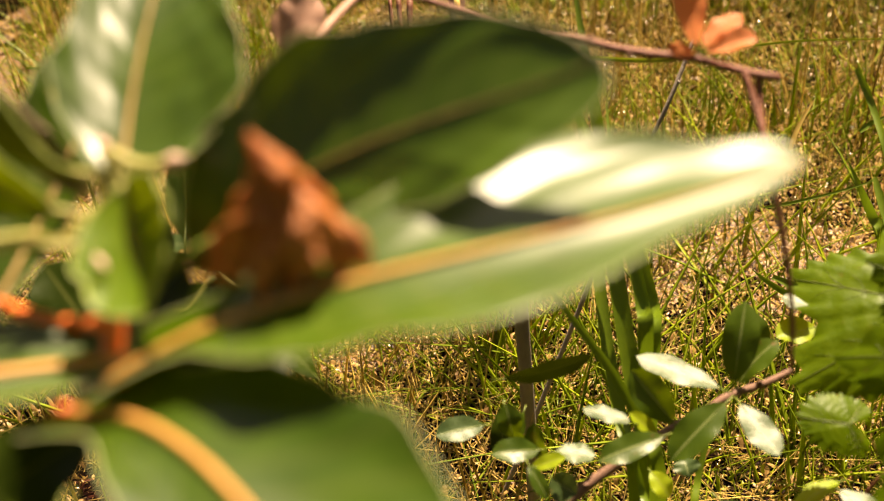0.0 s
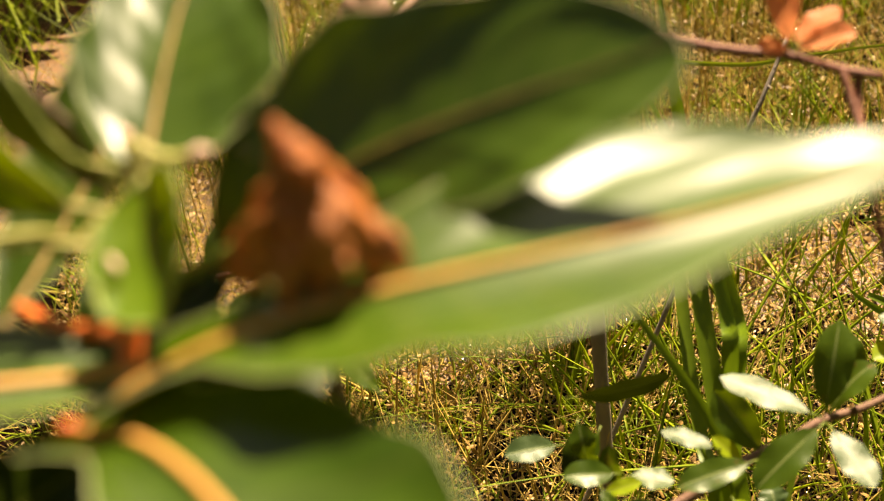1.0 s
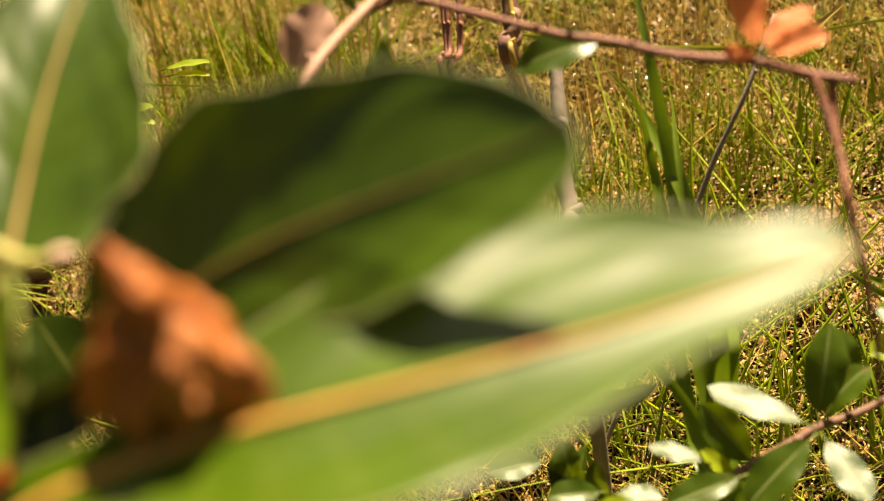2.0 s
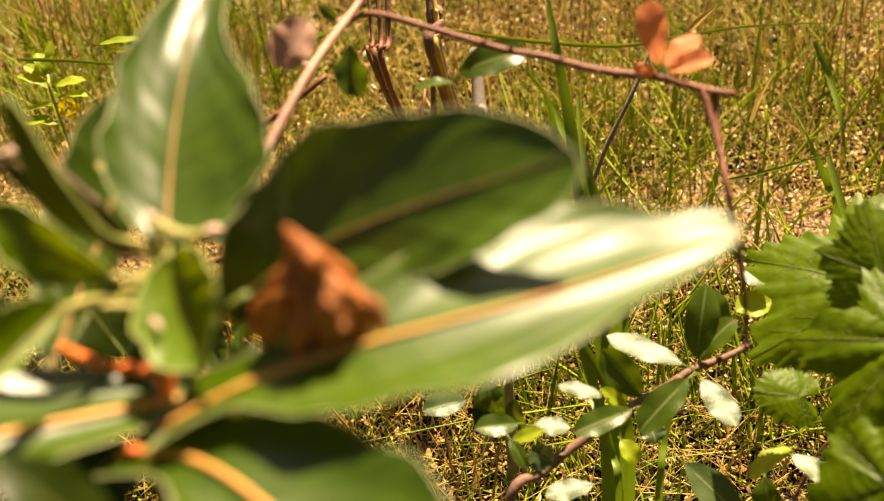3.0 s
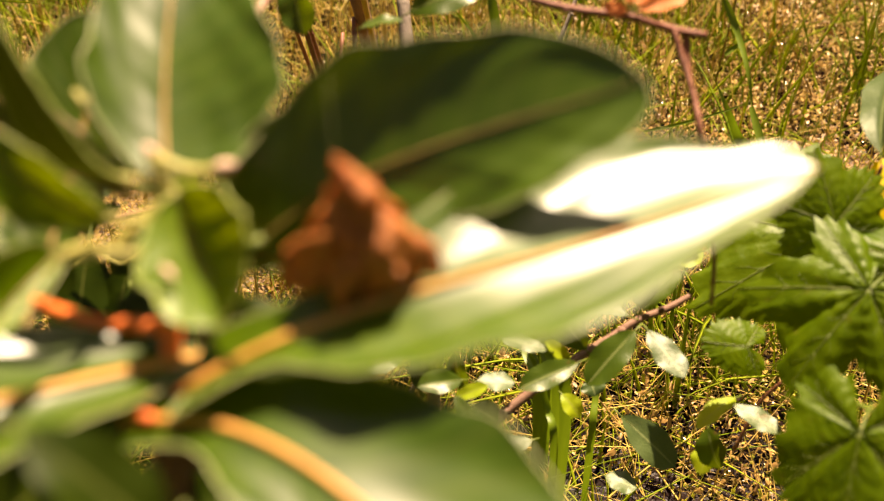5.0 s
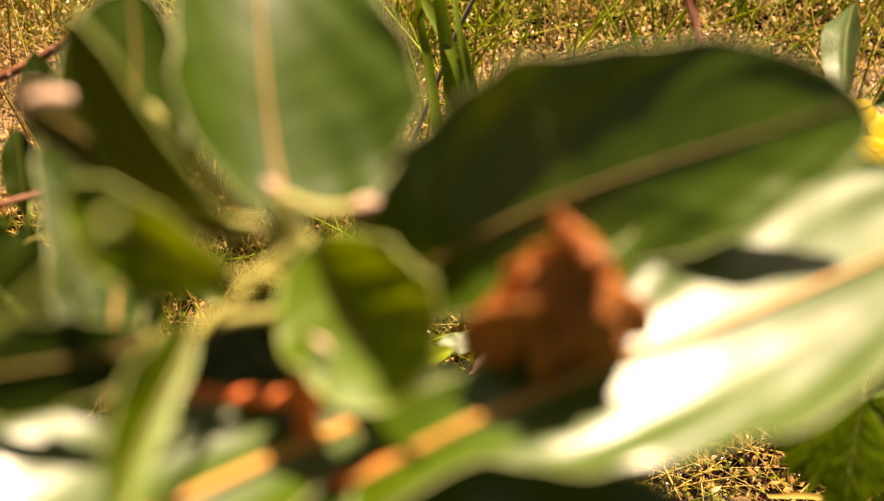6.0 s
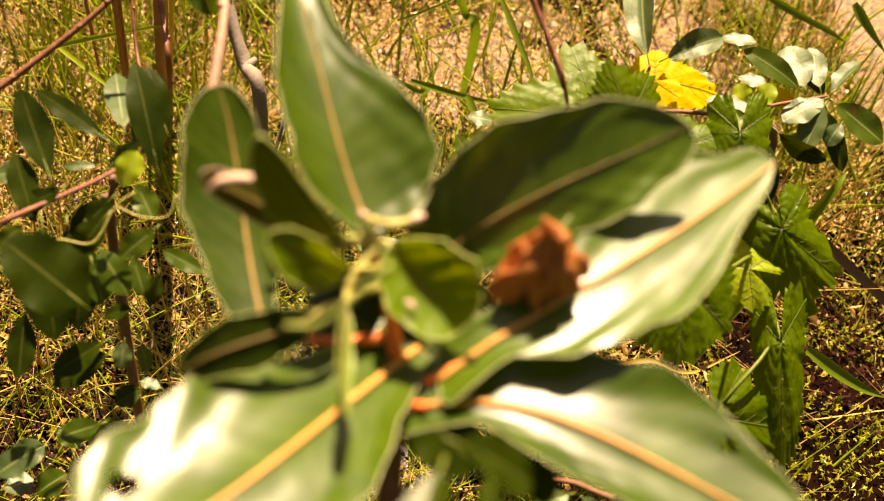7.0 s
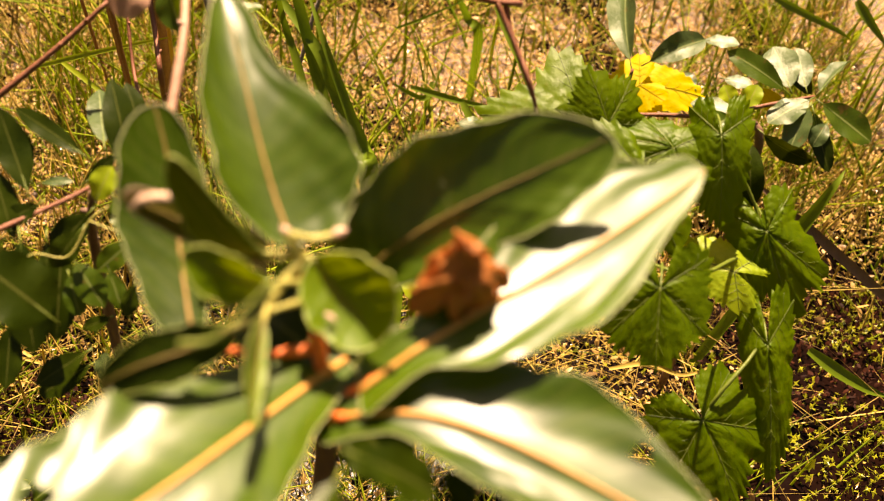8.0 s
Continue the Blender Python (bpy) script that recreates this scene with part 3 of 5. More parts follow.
stem('petiole', [(-0.0003, -0.0011, 0.3308), (-0.0013, -0.0074, 0.3348), (0.0025, -0.0122, 0.3397)], [0.0013, 0.0012, 0.001], PETIOLE, near_shrub, 'red leaf stalk')
stem('petiole', [(-0.0003, -0.0011, 0.3308), (0.0028, 0.003, 0.3336), (0.0001, 0.0021, 0.3367)], [0.0013, 0.0012, 0.001], PETIOLE, near_shrub, 'red leaf stalk')
stem('petiole', [(-0.0003, 0.0207, 0.3547), (-0.0013, 0.0222, 0.3563), (-0.0029, 0.026, 0.357)], [0.0008, 0.0007, 0.0006], SHOOT, near_shrub, 'yellow-green leaf stalk')
stem('petiole', [(-0.0003, 0.0207, 0.3547), (-0.0047, 0.0214, 0.357), (-0.01, 0.0212, 0.3582)], [0.0008, 0.0007, 0.0006], SHOOT, near_shrub, 'yellow-green leaf stalk')
stem('petiole', [(-0.0003, 0.0207, 0.3547), (-0.0043, 0.0216, 0.3547), (-0.0098, 0.0232, 0.3539)], [0.0008, 0.0007, 0.0006], SHOOT, near_shrub, 'yellow-green leaf stalk')
stem('petiole', [(-0.0014, 0.0174, 0.3506), (-0.0049, 0.0159, 0.3534), (-0.0097, 0.0136, 0.3558)], [0.0008, 0.0007, 0.0006], SHOOT, near_shrub, 'yellow-green leaf stalk')
stem('petiole', [(-0.0014, 0.0207, 0.3547), (-0.0003, 0.0197, 0.3569), (0.0013, 0.0178, 0.3567)], [0.0008, 0.0007, 0.0006], SHOOT, near_shrub, 'yellow-green leaf stalk')
stem('petiole', [(-0.0024, 0.0141, 0.3485), (-0.0096, 0.0101, 0.3515), (-0.0186, 0.005, 0.353)], [0.0008, 0.0007, 0.0006], SHOOT, near_shrub, 'yellow-green leaf stalk')
stem('petiole', [(-0.0093, 0.0145, 0.3492), (-0.0107, 0.009, 0.354), (-0.0125, 0.0021, 0.3572)], [0.0008, 0.0007, 0.0006], SHOOT, near_shrub, 'yellow-green leaf stalk')
stem('shoot_tip', [(-0.0014, 0.0201, 0.3526), (-0.0025, 0.0223, 0.3574), (-0.0046, 0.0239, 0.3611)], [0.0012, 0.0011, 0.0009], SHOOT, near_shrub, 'pale shoot tip')
stem('bud', [(-0.0037, 0.0239, 0.36), (-0.0052, 0.0245, 0.3624)], [0.0007, 0.0011, 0.0009, 0.0003], BUD, near_shrub, 'pinkish bud')
stem('shoot_tip', [(-0.0035, 0.0239, 0.36), (0.0018, 0.0232, 0.3583), (0.0071, 0.0231, 0.3588)], [0.001, 0.0011, 0.001], SHOOT, near_shrub, 'pale shoot tip')
stem('bud', [(0.0058, 0.0231, 0.3588), (0.0094, 0.0236, 0.3598)], [0.0008, 0.0013, 0.0011, 0.0003], BUD, near_shrub, 'pinkish bud')
stem('shoot_tip', [(-0.0093, 0.0145, 0.3492), (-0.0056, 0.0179, 0.3522), (-0.0014, 0.0207, 0.3547)], [0.0011, 0.0012, 0.001], SHOOT, near_shrub, 'pale shoot tip')
stem('bud', [(-0.0023, 0.0206, 0.3537), (-0.0005, 0.0213, 0.3562)], [0.0007, 0.0011, 0.0009, 0.0003], BUD, near_shrub, 'pinkish bud')
stem('shoot', [(-0.012, -0.0219, 0.3968), (-0.0176, -0.0222, 0.3902), (-0.0234, -0.0226, 0.385), (-0.0288, -0.0202, 0.3826)], [0.0007, 0.0006, 0.0004], RIM, near_shrub, 'yellow-green side shoot', knots=0)
stem('petiole', [(-0.0082, 0.0296, 0.3513), (-0.0153, 0.0345, 0.356), (-0.0203, 0.0385, 0.3609), (-0.0222, 0.0403, 0.3621)], [0.0008, 0.0008, 0.0005], SHOOT, near_shrub, 'thin pale stalk', knots=0)
stem('curled_tip', [(-0.0364, 0.0301, 0.3672), (-0.0334, 0.0293, 0.3703), (-0.0293, 0.028, 0.3717), (-0.0252, 0.0273, 0.3708)], [0.0004, 0.0011, 0.0012, 0.0007], BUD, near_shrub, 'curled pinkish leaf tip', knots=0)
stem('fleck', [(0.0013, 0.0061, 0.3529), (0.0035, 0.0045, 0.3516)], [0.0003, 0.0007, 0.0003], BUD, leaf_g, 'pale scar on the leaf')
# Four added leaves in shade-toned green fill the shadowed gaps below the whorl.
small_leaf(near_shrub, (-0.0691, 0.0969, 0.2552), (-0.0918, 0.1114, 0.2763), 0.023, (0.5011, -0.6728, 0.5442), SHADE_GREEN, label='dark lower leaf', name='lower_leaf', fold=0.12, a=0.4)
small_leaf(near_shrub, (-0.0, 0.0145, 0.3288), (-0.0127, 0.0324, 0.3284), 0.0233, (-0.0239, -0.44, 0.8977), SHADE_GREEN, label='dark lower leaf', name='lower_leaf', fold=0.15, a=0.4)
small_leaf(near_shrub, (0.004, 0.0077, 0.3231), (0.0208, 0.0227, 0.3271), 0.0233, (-0.0644, -0.4225, 0.9041), SHADE_GREEN, label='dark lower leaf', name='lower_leaf', fold=0.15, a=0.4)
small_leaf(near_shrub, (0.0032, 0.004, 0.3193), (0.0199, -0.0082, 0.3036), 0.0176, (-0.0617, -0.3808, 0.9225), SHADE_GREEN, label='dark lower leaf', name='lower_leaf', fold=0.15, a=0.4)
small_leaf(near_shrub, (-0.0032, -0.0388, 0.3634), (-0.0124, -0.0619, 0.3605), 0.0102, (-0.598, -0.4218, 0.6816), SHADE_GREEN, label='hanging narrow leaf', fold=0.5, name='lower_leaf')
small_leaf(near_shrub, (-0.0028, -0.0366, 0.3658), (0.0148, -0.0408, 0.3512), 0.0107, (0.0203, -0.1249, 0.9919), SHADE_GREEN, label='dark lower leaf', name='lower_leaf')
small_leaf(near_shrub, (-0.0103, 0.0149, 0.3134), (-0.0321, -0.0073, 0.3063), 0.0173, (0.2696, -0.4284, 0.8624), SHADE_GREEN, label='dark lower leaf', name='lower_leaf')
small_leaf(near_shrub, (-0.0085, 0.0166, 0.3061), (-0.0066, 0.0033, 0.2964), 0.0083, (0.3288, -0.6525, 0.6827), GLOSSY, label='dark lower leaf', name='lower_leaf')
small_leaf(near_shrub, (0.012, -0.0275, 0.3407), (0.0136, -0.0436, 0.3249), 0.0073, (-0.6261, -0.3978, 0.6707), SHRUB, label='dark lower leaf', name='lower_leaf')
small_leaf(near_shrub, (0.0208, -0.0236, 0.3317), (0.0269, -0.0315, 0.3255), 0.0076, (0.0203, -0.1249, 0.9919), SHADE_GREEN, label='dark lower leaf', name='lower_leaf')


# ---- withered flower hanging on a thread ----
FLOWER_AT = (0.0310, 0.0060, 0.3610)

def withered_flower(centre):
    """A crumpled rust-brown bloom: folded flaps hanging bell-like from a pointed base."""
    ob = thing("withered_flower", centre, "crumpled rust-brown withered flower hanging from a thread", "flower")
    c = np.array(centre)
    flaps = [(0.1, 0.0105, 0.0150, 0.0058), (3.2, 0.0095, 0.0165, 0.0058), (1.3, 0.007, 0.013, 0.005), (4.35, 0.0062, 0.0168, 0.0046), (5.35, 0.0085, 0.0135, 0.005), (2.3, 0.0065, 0.0145, 0.0045)]
    nu, nv = 22, 15
    for k, (ang, reach, drop, half) in enumerate(flaps):
        out_way = np.array([math.cos(ang), 0.75 * math.sin(ang), 0])
        side = np.array([-math.sin(ang), math.cos(ang) * 0.75, 0])
        verts, faces = [], []
        for i in range(nu):
            u = i / (nu - 1)
            r = reach * (0.05 + 0.42 * u + 0.75 * u ** 1.6 - 0.2 * u ** 5)
            z = 0.0088 - drop * u ** 1.08
            w = half * (0.12 + 1.05 * math.sin(math.pi * min(0.06 + u * 0.6, 0.6))) * (1 - 0.35 * u ** 8)
            for j in range(nv):
                s = 2 * j / (nv - 1) - 1
                fold = 0.0017 * math.cos(s * 5.2 + 0.9 * math.sin(k * 2.3 + u * 3)) * (0.15 + u) + 0.0005 * math.sin(u * 17 + k * 2 + s * 4)
                ragged = (0.0016 * math.sin(s * 6 + k * 1.7) + 0.0011 * math.sin(s * 14 + k) + 0.0006 * math.sin(s * 27 + k)) * u ** 4
                crumple = 0.0008 * math.sin(u * 11 + k + s * 3) + 0.0004 * math.sin(u * 29 + s * 9 + k)
                verts.append(c + out_way * (r * (1 - 0.35 * s * s) + fold) + side * (s * w + crumple) + np.array([0, 0, z + ragged + 0.0008 * u * math.sin(u * 8 + s * 5 + k)]))
        for i in range(nu - 1):
            for j in range(nv - 1):
                q = i * nv + j
                faces.append((q, q + 1, q + nv + 1, q + nv))
        petal = link_mesh("petal", verts, faces, [FLOWER], ob)
        thick = petal.modifiers.new("thickness", "SOLIDIFY")
        thick.thickness = 0.0004
    tip = [(0.0004, 0, 0.0062), (-0.0004, 0, 0.0088), (-0.0016, 0.0002, 0.0108), (-0.0022, 0.0004, 0.0122)]
    stem("flower_base", [c + np.array(q) for q in tip], [0.0022, 0.0017, 0.001, 0.0004], FLOWER, ob, "pointed dry base", rough=0.25)
    knob = [(0.0018, -0.001, 0.0066), (0.0034, -0.0014, 0.0084)]
    stem("flower_base", [c + np.array(q) for q in knob], [0.0016, 0.0017, 0.0006], FLOWER, ob, "shiny knobbed base", rough=0.2)
    stem("thread", [c + np.array([-0.0021, 0.0004, 0.0118]), c + np.array([-0.004, 0.008, 0.02])], [0.00002, 0.00002], PALE_RIM, ob, "fine spider thread", rough=0)
    return ob


withered_flower(FLOWER_AT)


# ---- bare red twig with orange leaves ----
twig = thing("twig", (0.1062, 0.1839, 0.3021), "bare red-brown twig with small orange leaves", "twig")
stem('stem', [(-0.0305, 0.1155, 0.3036), (-0.0202, 0.1476, 0.3216), (-0.017, 0.1679, 0.3256), (-0.0142, 0.1914, 0.3268), (-0.0054, 0.2224, 0.3362)], [0.00161, 0.00151, 0.00131, 0.00121], PINK_STEM, twig, 'pinkish upright stem', knots=4)
stem('branch', [(-0.0194, 0.1965, 0.3205), (-0.0089, 0.1958, 0.3238), (0.0109, 0.1921, 0.3202), (0.0335, 0.1905, 0.3139), (0.0477, 0.189, 0.312), (0.0593, 0.1866, 0.3098), (0.0709, 0.1858, 0.3081), (0.0832, 0.1855, 0.3069), (0.0962, 0.184, 0.3038), (0.1062, 0.1839, 0.3021)], [0.00101, 0.00111, 0.00121, 0.00131, 0.00121], RED_TWIG, twig, '', knots=9)
stem('hanging_stalk', [(0.0962, 0.184, 0.3038), (0.0991, 0.1777, 0.2974), (0.1024, 0.1687, 0.2902), (0.1044, 0.1588, 0.2838), (0.1087, 0.1527, 0.2667), (0.1122, 0.1496, 0.2467), (0.1135, 0.1472, 0.2282)], [0.00121, 0.00101, 0.00081, 0.0006], RED_TWIG, twig, 'dry hanging stalk', knots=3)
stem('hanging_stalk', [(0.1002, 0.1846, 0.3018), (0.1012, 0.1767, 0.2938), (0.1033, 0.1656, 0.2858), (0.1056, 0.1574, 0.2785)], [0.00111, 0.00091, 0.0006], RED_TWIG, twig, 'dry hanging stalk', knots=2)
small_leaf(twig, (0.0832, 0.1859, 0.3075), (0.0789, 0.1941, 0.3287), 0.0094, (0.017, -0.9076, 0.4195), ORANGE, label='orange leaf', fold=0.1, a=0.9, b=0.45)
small_leaf(twig, (0.0832, 0.1863, 0.308), (0.0993, 0.1851, 0.3132), 0.0076, (-0.0049, -0.6041, 0.7969), ORANGE, label='orange leaf', fold=0.4, a=0.9, b=0.5, twist=0.5)
small_leaf(twig, (0.0835, 0.1864, 0.308), (0.0948, 0.1969, 0.3158), 0.0088, (-0.6177, -0.64, 0.4571), ORANGE, label='orange leaf', fold=0.1)
small_leaf(twig, (0.0832, 0.1859, 0.3075), (0.0749, 0.1839, 0.3117), 0.0043, (0.0225, -0.8957, 0.444), ORANGE, label='orange leaf')
small_leaf(twig, (-0.0298, 0.1965, 0.3236), (-0.0401, 0.1804, 0.3125), 0.0143, (0.3195, -0.8594, 0.3993), PINKISH, label='dry pinkish leaf', a=0.5, b=0.4)
small_leaf(twig, (-0.0194, 0.1959, 0.3197), (-0.0268, 0.1945, 0.3275), 0.0038, (0.2882, -0.8769, 0.3848), SHRUB)
small_leaf(twig, (-0.0222, 0.2095, 0.3093), (-0.0185, 0.1975, 0.292), 0.0125, (-0.495, -0.6983, 0.5171), SHRUB, label='hanging dull green leaf', twist=0.5)
small_leaf(twig, (0.0104, 0.2139, 0.2905), (0.0378, 0.2206, 0.2984), 0.0127, (0.1164, -0.595, 0.7953), SHRUB, label='dark green leaf')
small_leaf(twig, (-0.0037, 0.2091, 0.2883), (0.0122, 0.2096, 0.2915), 0.0072, (0.0139, -0.0459, 0.9989), SHRUB)

# ---- low shrub under the twig ----
low_shrub = thing("shrub", (0.0168, 0.1537, 0.0), "low shrub with small silvery and dark leaves", "shrub")
stem('stem', [(0.0168, 0.1537, -0.03), (0.0168, 0.1437, 0.006), (0.0297, 0.1586, 0.1289), (0.0425, 0.1727, 0.1384), (0.0589, 0.1861, 0.1458), (0.07, 0.1944, 0.15), (0.0812, 0.2025, 0.1536), (0.0915, 0.2096, 0.1563), (0.1007, 0.2164, 0.159), (0.1124, 0.2227, 0.1601), (0.1229, 0.2294, 0.1622)], [0.0024, 0.00215, 0.00177, 0.00127], BARK, low_shrub, 'brown stem', knots=6)
small_leaf(low_shrub, (0.0997, 0.2039, 0.1702), (0.0653, 0.2149, 0.1754), 0.0114, (0.0345, -0.1117, 0.9931), PALE, fold=0.06, bend=0.04)
small_leaf(low_shrub, (0.1006, 0.2127, 0.1634), (0.1038, 0.2297, 0.1927), 0.0135, (-0.032, -0.7767, 0.629), SHRUB)
small_leaf(low_shrub, (0.1018, 0.2172, 0.1597), (0.1165, 0.2279, 0.1769), 0.0119, (-0.6232, -0.5297, 0.5754), SHRUB)
small_leaf(low_shrub, (0.1014, 0.2032, 0.1688), (0.1161, 0.181, 0.163), 0.0114, (-0.0067, -0.0939, 0.9956), PALE, fold=0.06, bend=0.04)
small_leaf(low_shrub, (0.1005, 0.1991, 0.1729), (0.0798, 0.1784, 0.1587), 0.0132, (-0.0015, -0.4469, 0.8946), SHRUB)
small_leaf(low_shrub, (0.0821, 0.1968, 0.1569), (0.0642, 0.2031, 0.1783), 0.0134, (0.0309, -0.7461, 0.6651), SHRUB)
small_leaf(low_shrub, (0.08, 0.1916, 0.1598), (0.0545, 0.1776, 0.1562), 0.0105, (0.0324, -0.4355, 0.8996), SHRUB)
small_leaf(low_shrub, (0.0676, 0.1953, 0.1592), (0.0469, 0.1984, 0.1621), 0.0078, (0.0728, -0.0903, 0.9933), PALE, fold=0.06, bend=0.04)
small_leaf(low_shrub, (0.0756, 0.1976, 0.1507), (0.064, 0.198, 0.1622), 0.0061, (0.028, -0.4452, 0.895), LIME)
small_leaf(low_shrub, (0.0348, 0.1837, 0.1537), (0.0161, 0.176, 0.1564), 0.0101, (0.0931, -0.425, 0.9004), SHRUB)
small_leaf(low_shrub, (0.0361, 0.1835, 0.153), (0.0528, 0.1855, 0.1515), 0.0097, (0.0917, -0.0727, 0.9931), PALE, fold=0.06, bend=0.04)
small_leaf(low_shrub, (0.0285, 0.1764, 0.1496), (0.0429, 0.1788, 0.1558), 0.0059, (0.0782, -0.4223, 0.9031), LIME)
small_leaf(low_shrub, (0.0362, 0.1786, 0.1464), (0.0472, 0.1732, 0.1432), 0.0115, (-0.5582, -0.5069, 0.6569), PALE)
small_leaf(low_shrub, (0.0349, 0.1885, 0.1415), (0.0292, 0.1934, 0.1575), 0.0095, (-0.5514, -0.5255, 0.6479), SHRUB)
small_leaf(low_shrub, (0.0226, 0.1873, 0.153), (0.0192, 0.1919, 0.1676), 0.0094, (0.1449, -0.7205, 0.6782), SHRUB)
small_leaf(low_shrub, (0.0295, 0.1723, 0.1586), (0.0384, 0.1626, 0.1502), 0.0058, (0.0819, -0.4143, 0.9064), SHRUB)
small_leaf(low_shrub, (0.0955, 0.2175, 0.1063), (0.1231, 0.2036, 0.0866), 0.0157, (-0.0255, -0.4078, 0.9127), PALE)
small_leaf(low_shrub, (0.0638, 0.1973, 0.1074), (0.0412, 0.1872, 0.1078), 0.0109, (0.0736, -0.0471, 0.9962), PALE, fold=0.06, bend=0.04)
small_leaf(low_shrub, (0.0568, 0.1909, 0.101), (0.0599, 0.181, 0.0941), 0.009, (0.0581, -0.657, 0.7516), SHRUB)
small_leaf(low_shrub, (0.0709, 0.2024, 0.1308), (0.0797, 0.1943, 0.1245), 0.0082, (0.0193, -0.4217, 0.9065), LIME)
small_leaf(low_shrub, (0.0838, 0.2155, 0.1259), (0.0865, 0.2083, 0.1228), 0.0109, (0.0056, -0.4304, 0.9026), PALE)
small_leaf(low_shrub, (0.1054, 0.2644, 0.1665), (0.1133, 0.2509, 0.1533), 0.0101, (-0.0269, -0.4933, 0.8695), SHRUB)
small_leaf(low_shrub, (0.1192, 0.2869, 0.1554), (0.1345, 0.2831, 0.1539), 0.0111, (-0.0268, -0.147, 0.9888), PALE, fold=0.06, bend=0.04)
small_leaf(low_shrub, (0.1378, 0.2829, 0.1442), (0.1195, 0.2732, 0.1441), 0.0133, (-0.0503, -0.493, 0.8686), LIME)
small_leaf(low_shrub, (0.0914, 0.1998, 0.0837), (0.1065, 0.1944, 0.0821), 0.0116, (0.0103, -0.037, 0.9993), PALE, fold=0.06, bend=0.04)
small_leaf(low_shrub, (0.0414, 0.1914, 0.0877), (0.0531, 0.1866, 0.0851), 0.0101, (0.0542, -0.3809, 0.923), SHRUB)
# Two leaves whose shade is painted as a darker green.
small_leaf(low_shrub, (0.0121, 0.2029, 0.1687), (0.0494, 0.2119, 0.177), 0.0095, (0.1506, -0.9879, -0.038), SHADE_GREEN, label='leaf in dark shade-toned green', fold=0.1)
small_leaf(low_shrub, (0.0144, 0.212, 0.1515), (0.0146, 0.1984, 0.132), 0.0104, (0.1626, -0.7211, 0.6734), SHADE_GREEN, label='leaf in dark shade-toned green', fold=0.1)
small_leaf(low_shrub, (0.0095, 0.2055, 0.1438), (-0.01, 0.1946, 0.1457), 0.0108, (0.1355, -0.4337, 0.8908), PALE)
small_leaf(low_shrub, (0.024, 0.2017, 0.133), (0.019, 0.202, 0.1452), 0.0065, (0.1465, -0.7161, 0.6825), SHRUB)
small_leaf(low_shrub, (0.0221, 0.2166, 0.1454), (0.0208, 0.201, 0.1333), 0.0073, (-0.5408, -0.5406, 0.6444), SHRUB)

# ---- vine with lobed leaves ----
vine = thing("vine", (0.2303, 0.1279, 0.0), "climbing vine with toothed lobed green leaves", "vine")
stem('stem', [(0.2303, 0.1279, -0.0156), (0.1942, 0.1016, 0.1219), (0.2235, 0.1211, 0.1535), (0.2187, 0.1509, 0.1753), (0.2296, 0.1609, 0.1892), (0.2079, 0.1892, 0.2229), (0.1891, 0.1916, 0.2124), (0.1663, 0.2057, 0.2145)], [0.0011, 0.0009, 0.0008, 0.0006], VEIN, vine, 'thin green climbing stem', knots=0)
stem('stem', [(0.2187, 0.1509, 0.1753), (0.1643, 0.1161, 0.2134), (0.1583, 0.2004, 0.1613), (0.1706, 0.1997, 0.1886), (0.1715, 0.2211, 0.1967)], [0.0009, 0.0008, 0.0006], VEIN, vine, 'thin green climbing stem', knots=0)
lobed_leaf(vine, (0.1623, 0.1997, 0.2225), (-0.2601, 0.5371, 0.8024), (-0.1040, -0.4705, 0.8762), 0.0250, VINE, seed=7, label='dark toothed leaf', deep=0.22, wide=1.0)
lobed_leaf(vine, (0.1711, 0.2384, 0.1878), (-0.8422, -0.4316, -0.3233), (-0.1148, -0.5184, 0.8474), 0.0587, VINE, seed=2, label='large toothed leaf', deep=0.3, wide=0.95)
lobed_leaf(vine, (0.1692, 0.1712, 0.2173), (-0.6302, -0.5503, -0.5478), (-0.1112, -0.4223, 0.8996), 0.0455, VINE, seed=3, deep=0.42, wide=0.9)
lobed_leaf(vine, (0.1383, 0.1884, 0.1733), (-0.9811, -0.0996, 0.1659), (-0.0828, -0.5320, 0.8427), 0.0161, VINE, seed=4, lobes=3, deep=0.2, wide=0.9)
lobed_leaf(vine, (0.1543, 0.1101, 0.2134), (-0.2121, -0.6954, -0.6866), (-0.3580, -0.5102, 0.7820), 0.0353, VINE, seed=11, label='sunlit yellow-green heart-shaped leaf', deep=0.14, lobes=5, wide=0.72, droop=0.12)
lobed_leaf(vine, (0.2296, 0.1529, 0.1892), (0.0810, -0.7542, -0.6516), (-0.3736, -0.4373, 0.8181), 0.0477, VINE, seed=12, label='dark hanging leaf', lobes=5, deep=0.3, wide=0.55, droop=0.3)
lobed_leaf(vine, (0.2127, 0.1429, 0.1753), (-0.8622, 0.4771, 0.1700), (-0.2754, -0.3338, 0.9015), 0.0308, LIME, seed=13, label='pale lime puckered leaf', lobes=3, deep=0.2, wide=0.7)
lobed_leaf(vine, (0.2079, 0.1792, 0.2269), (-0.1015, -0.7256, -0.6806), (-0.3374, -0.4702, 0.8155), 0.0400, VINE, seed=10, lobes=3, deep=0.25, wide=0.5, droop=0.3)
lobed_leaf(vine, (0.1902, 0.0976, 0.1279), (0.3663, -0.7447, -0.5579), (-0.2888, -0.3256, 0.9003), 0.0414, VINE, seed=14, label='large puckered dark leaf', deep=0.16, wide=0.75, droop=0.2)
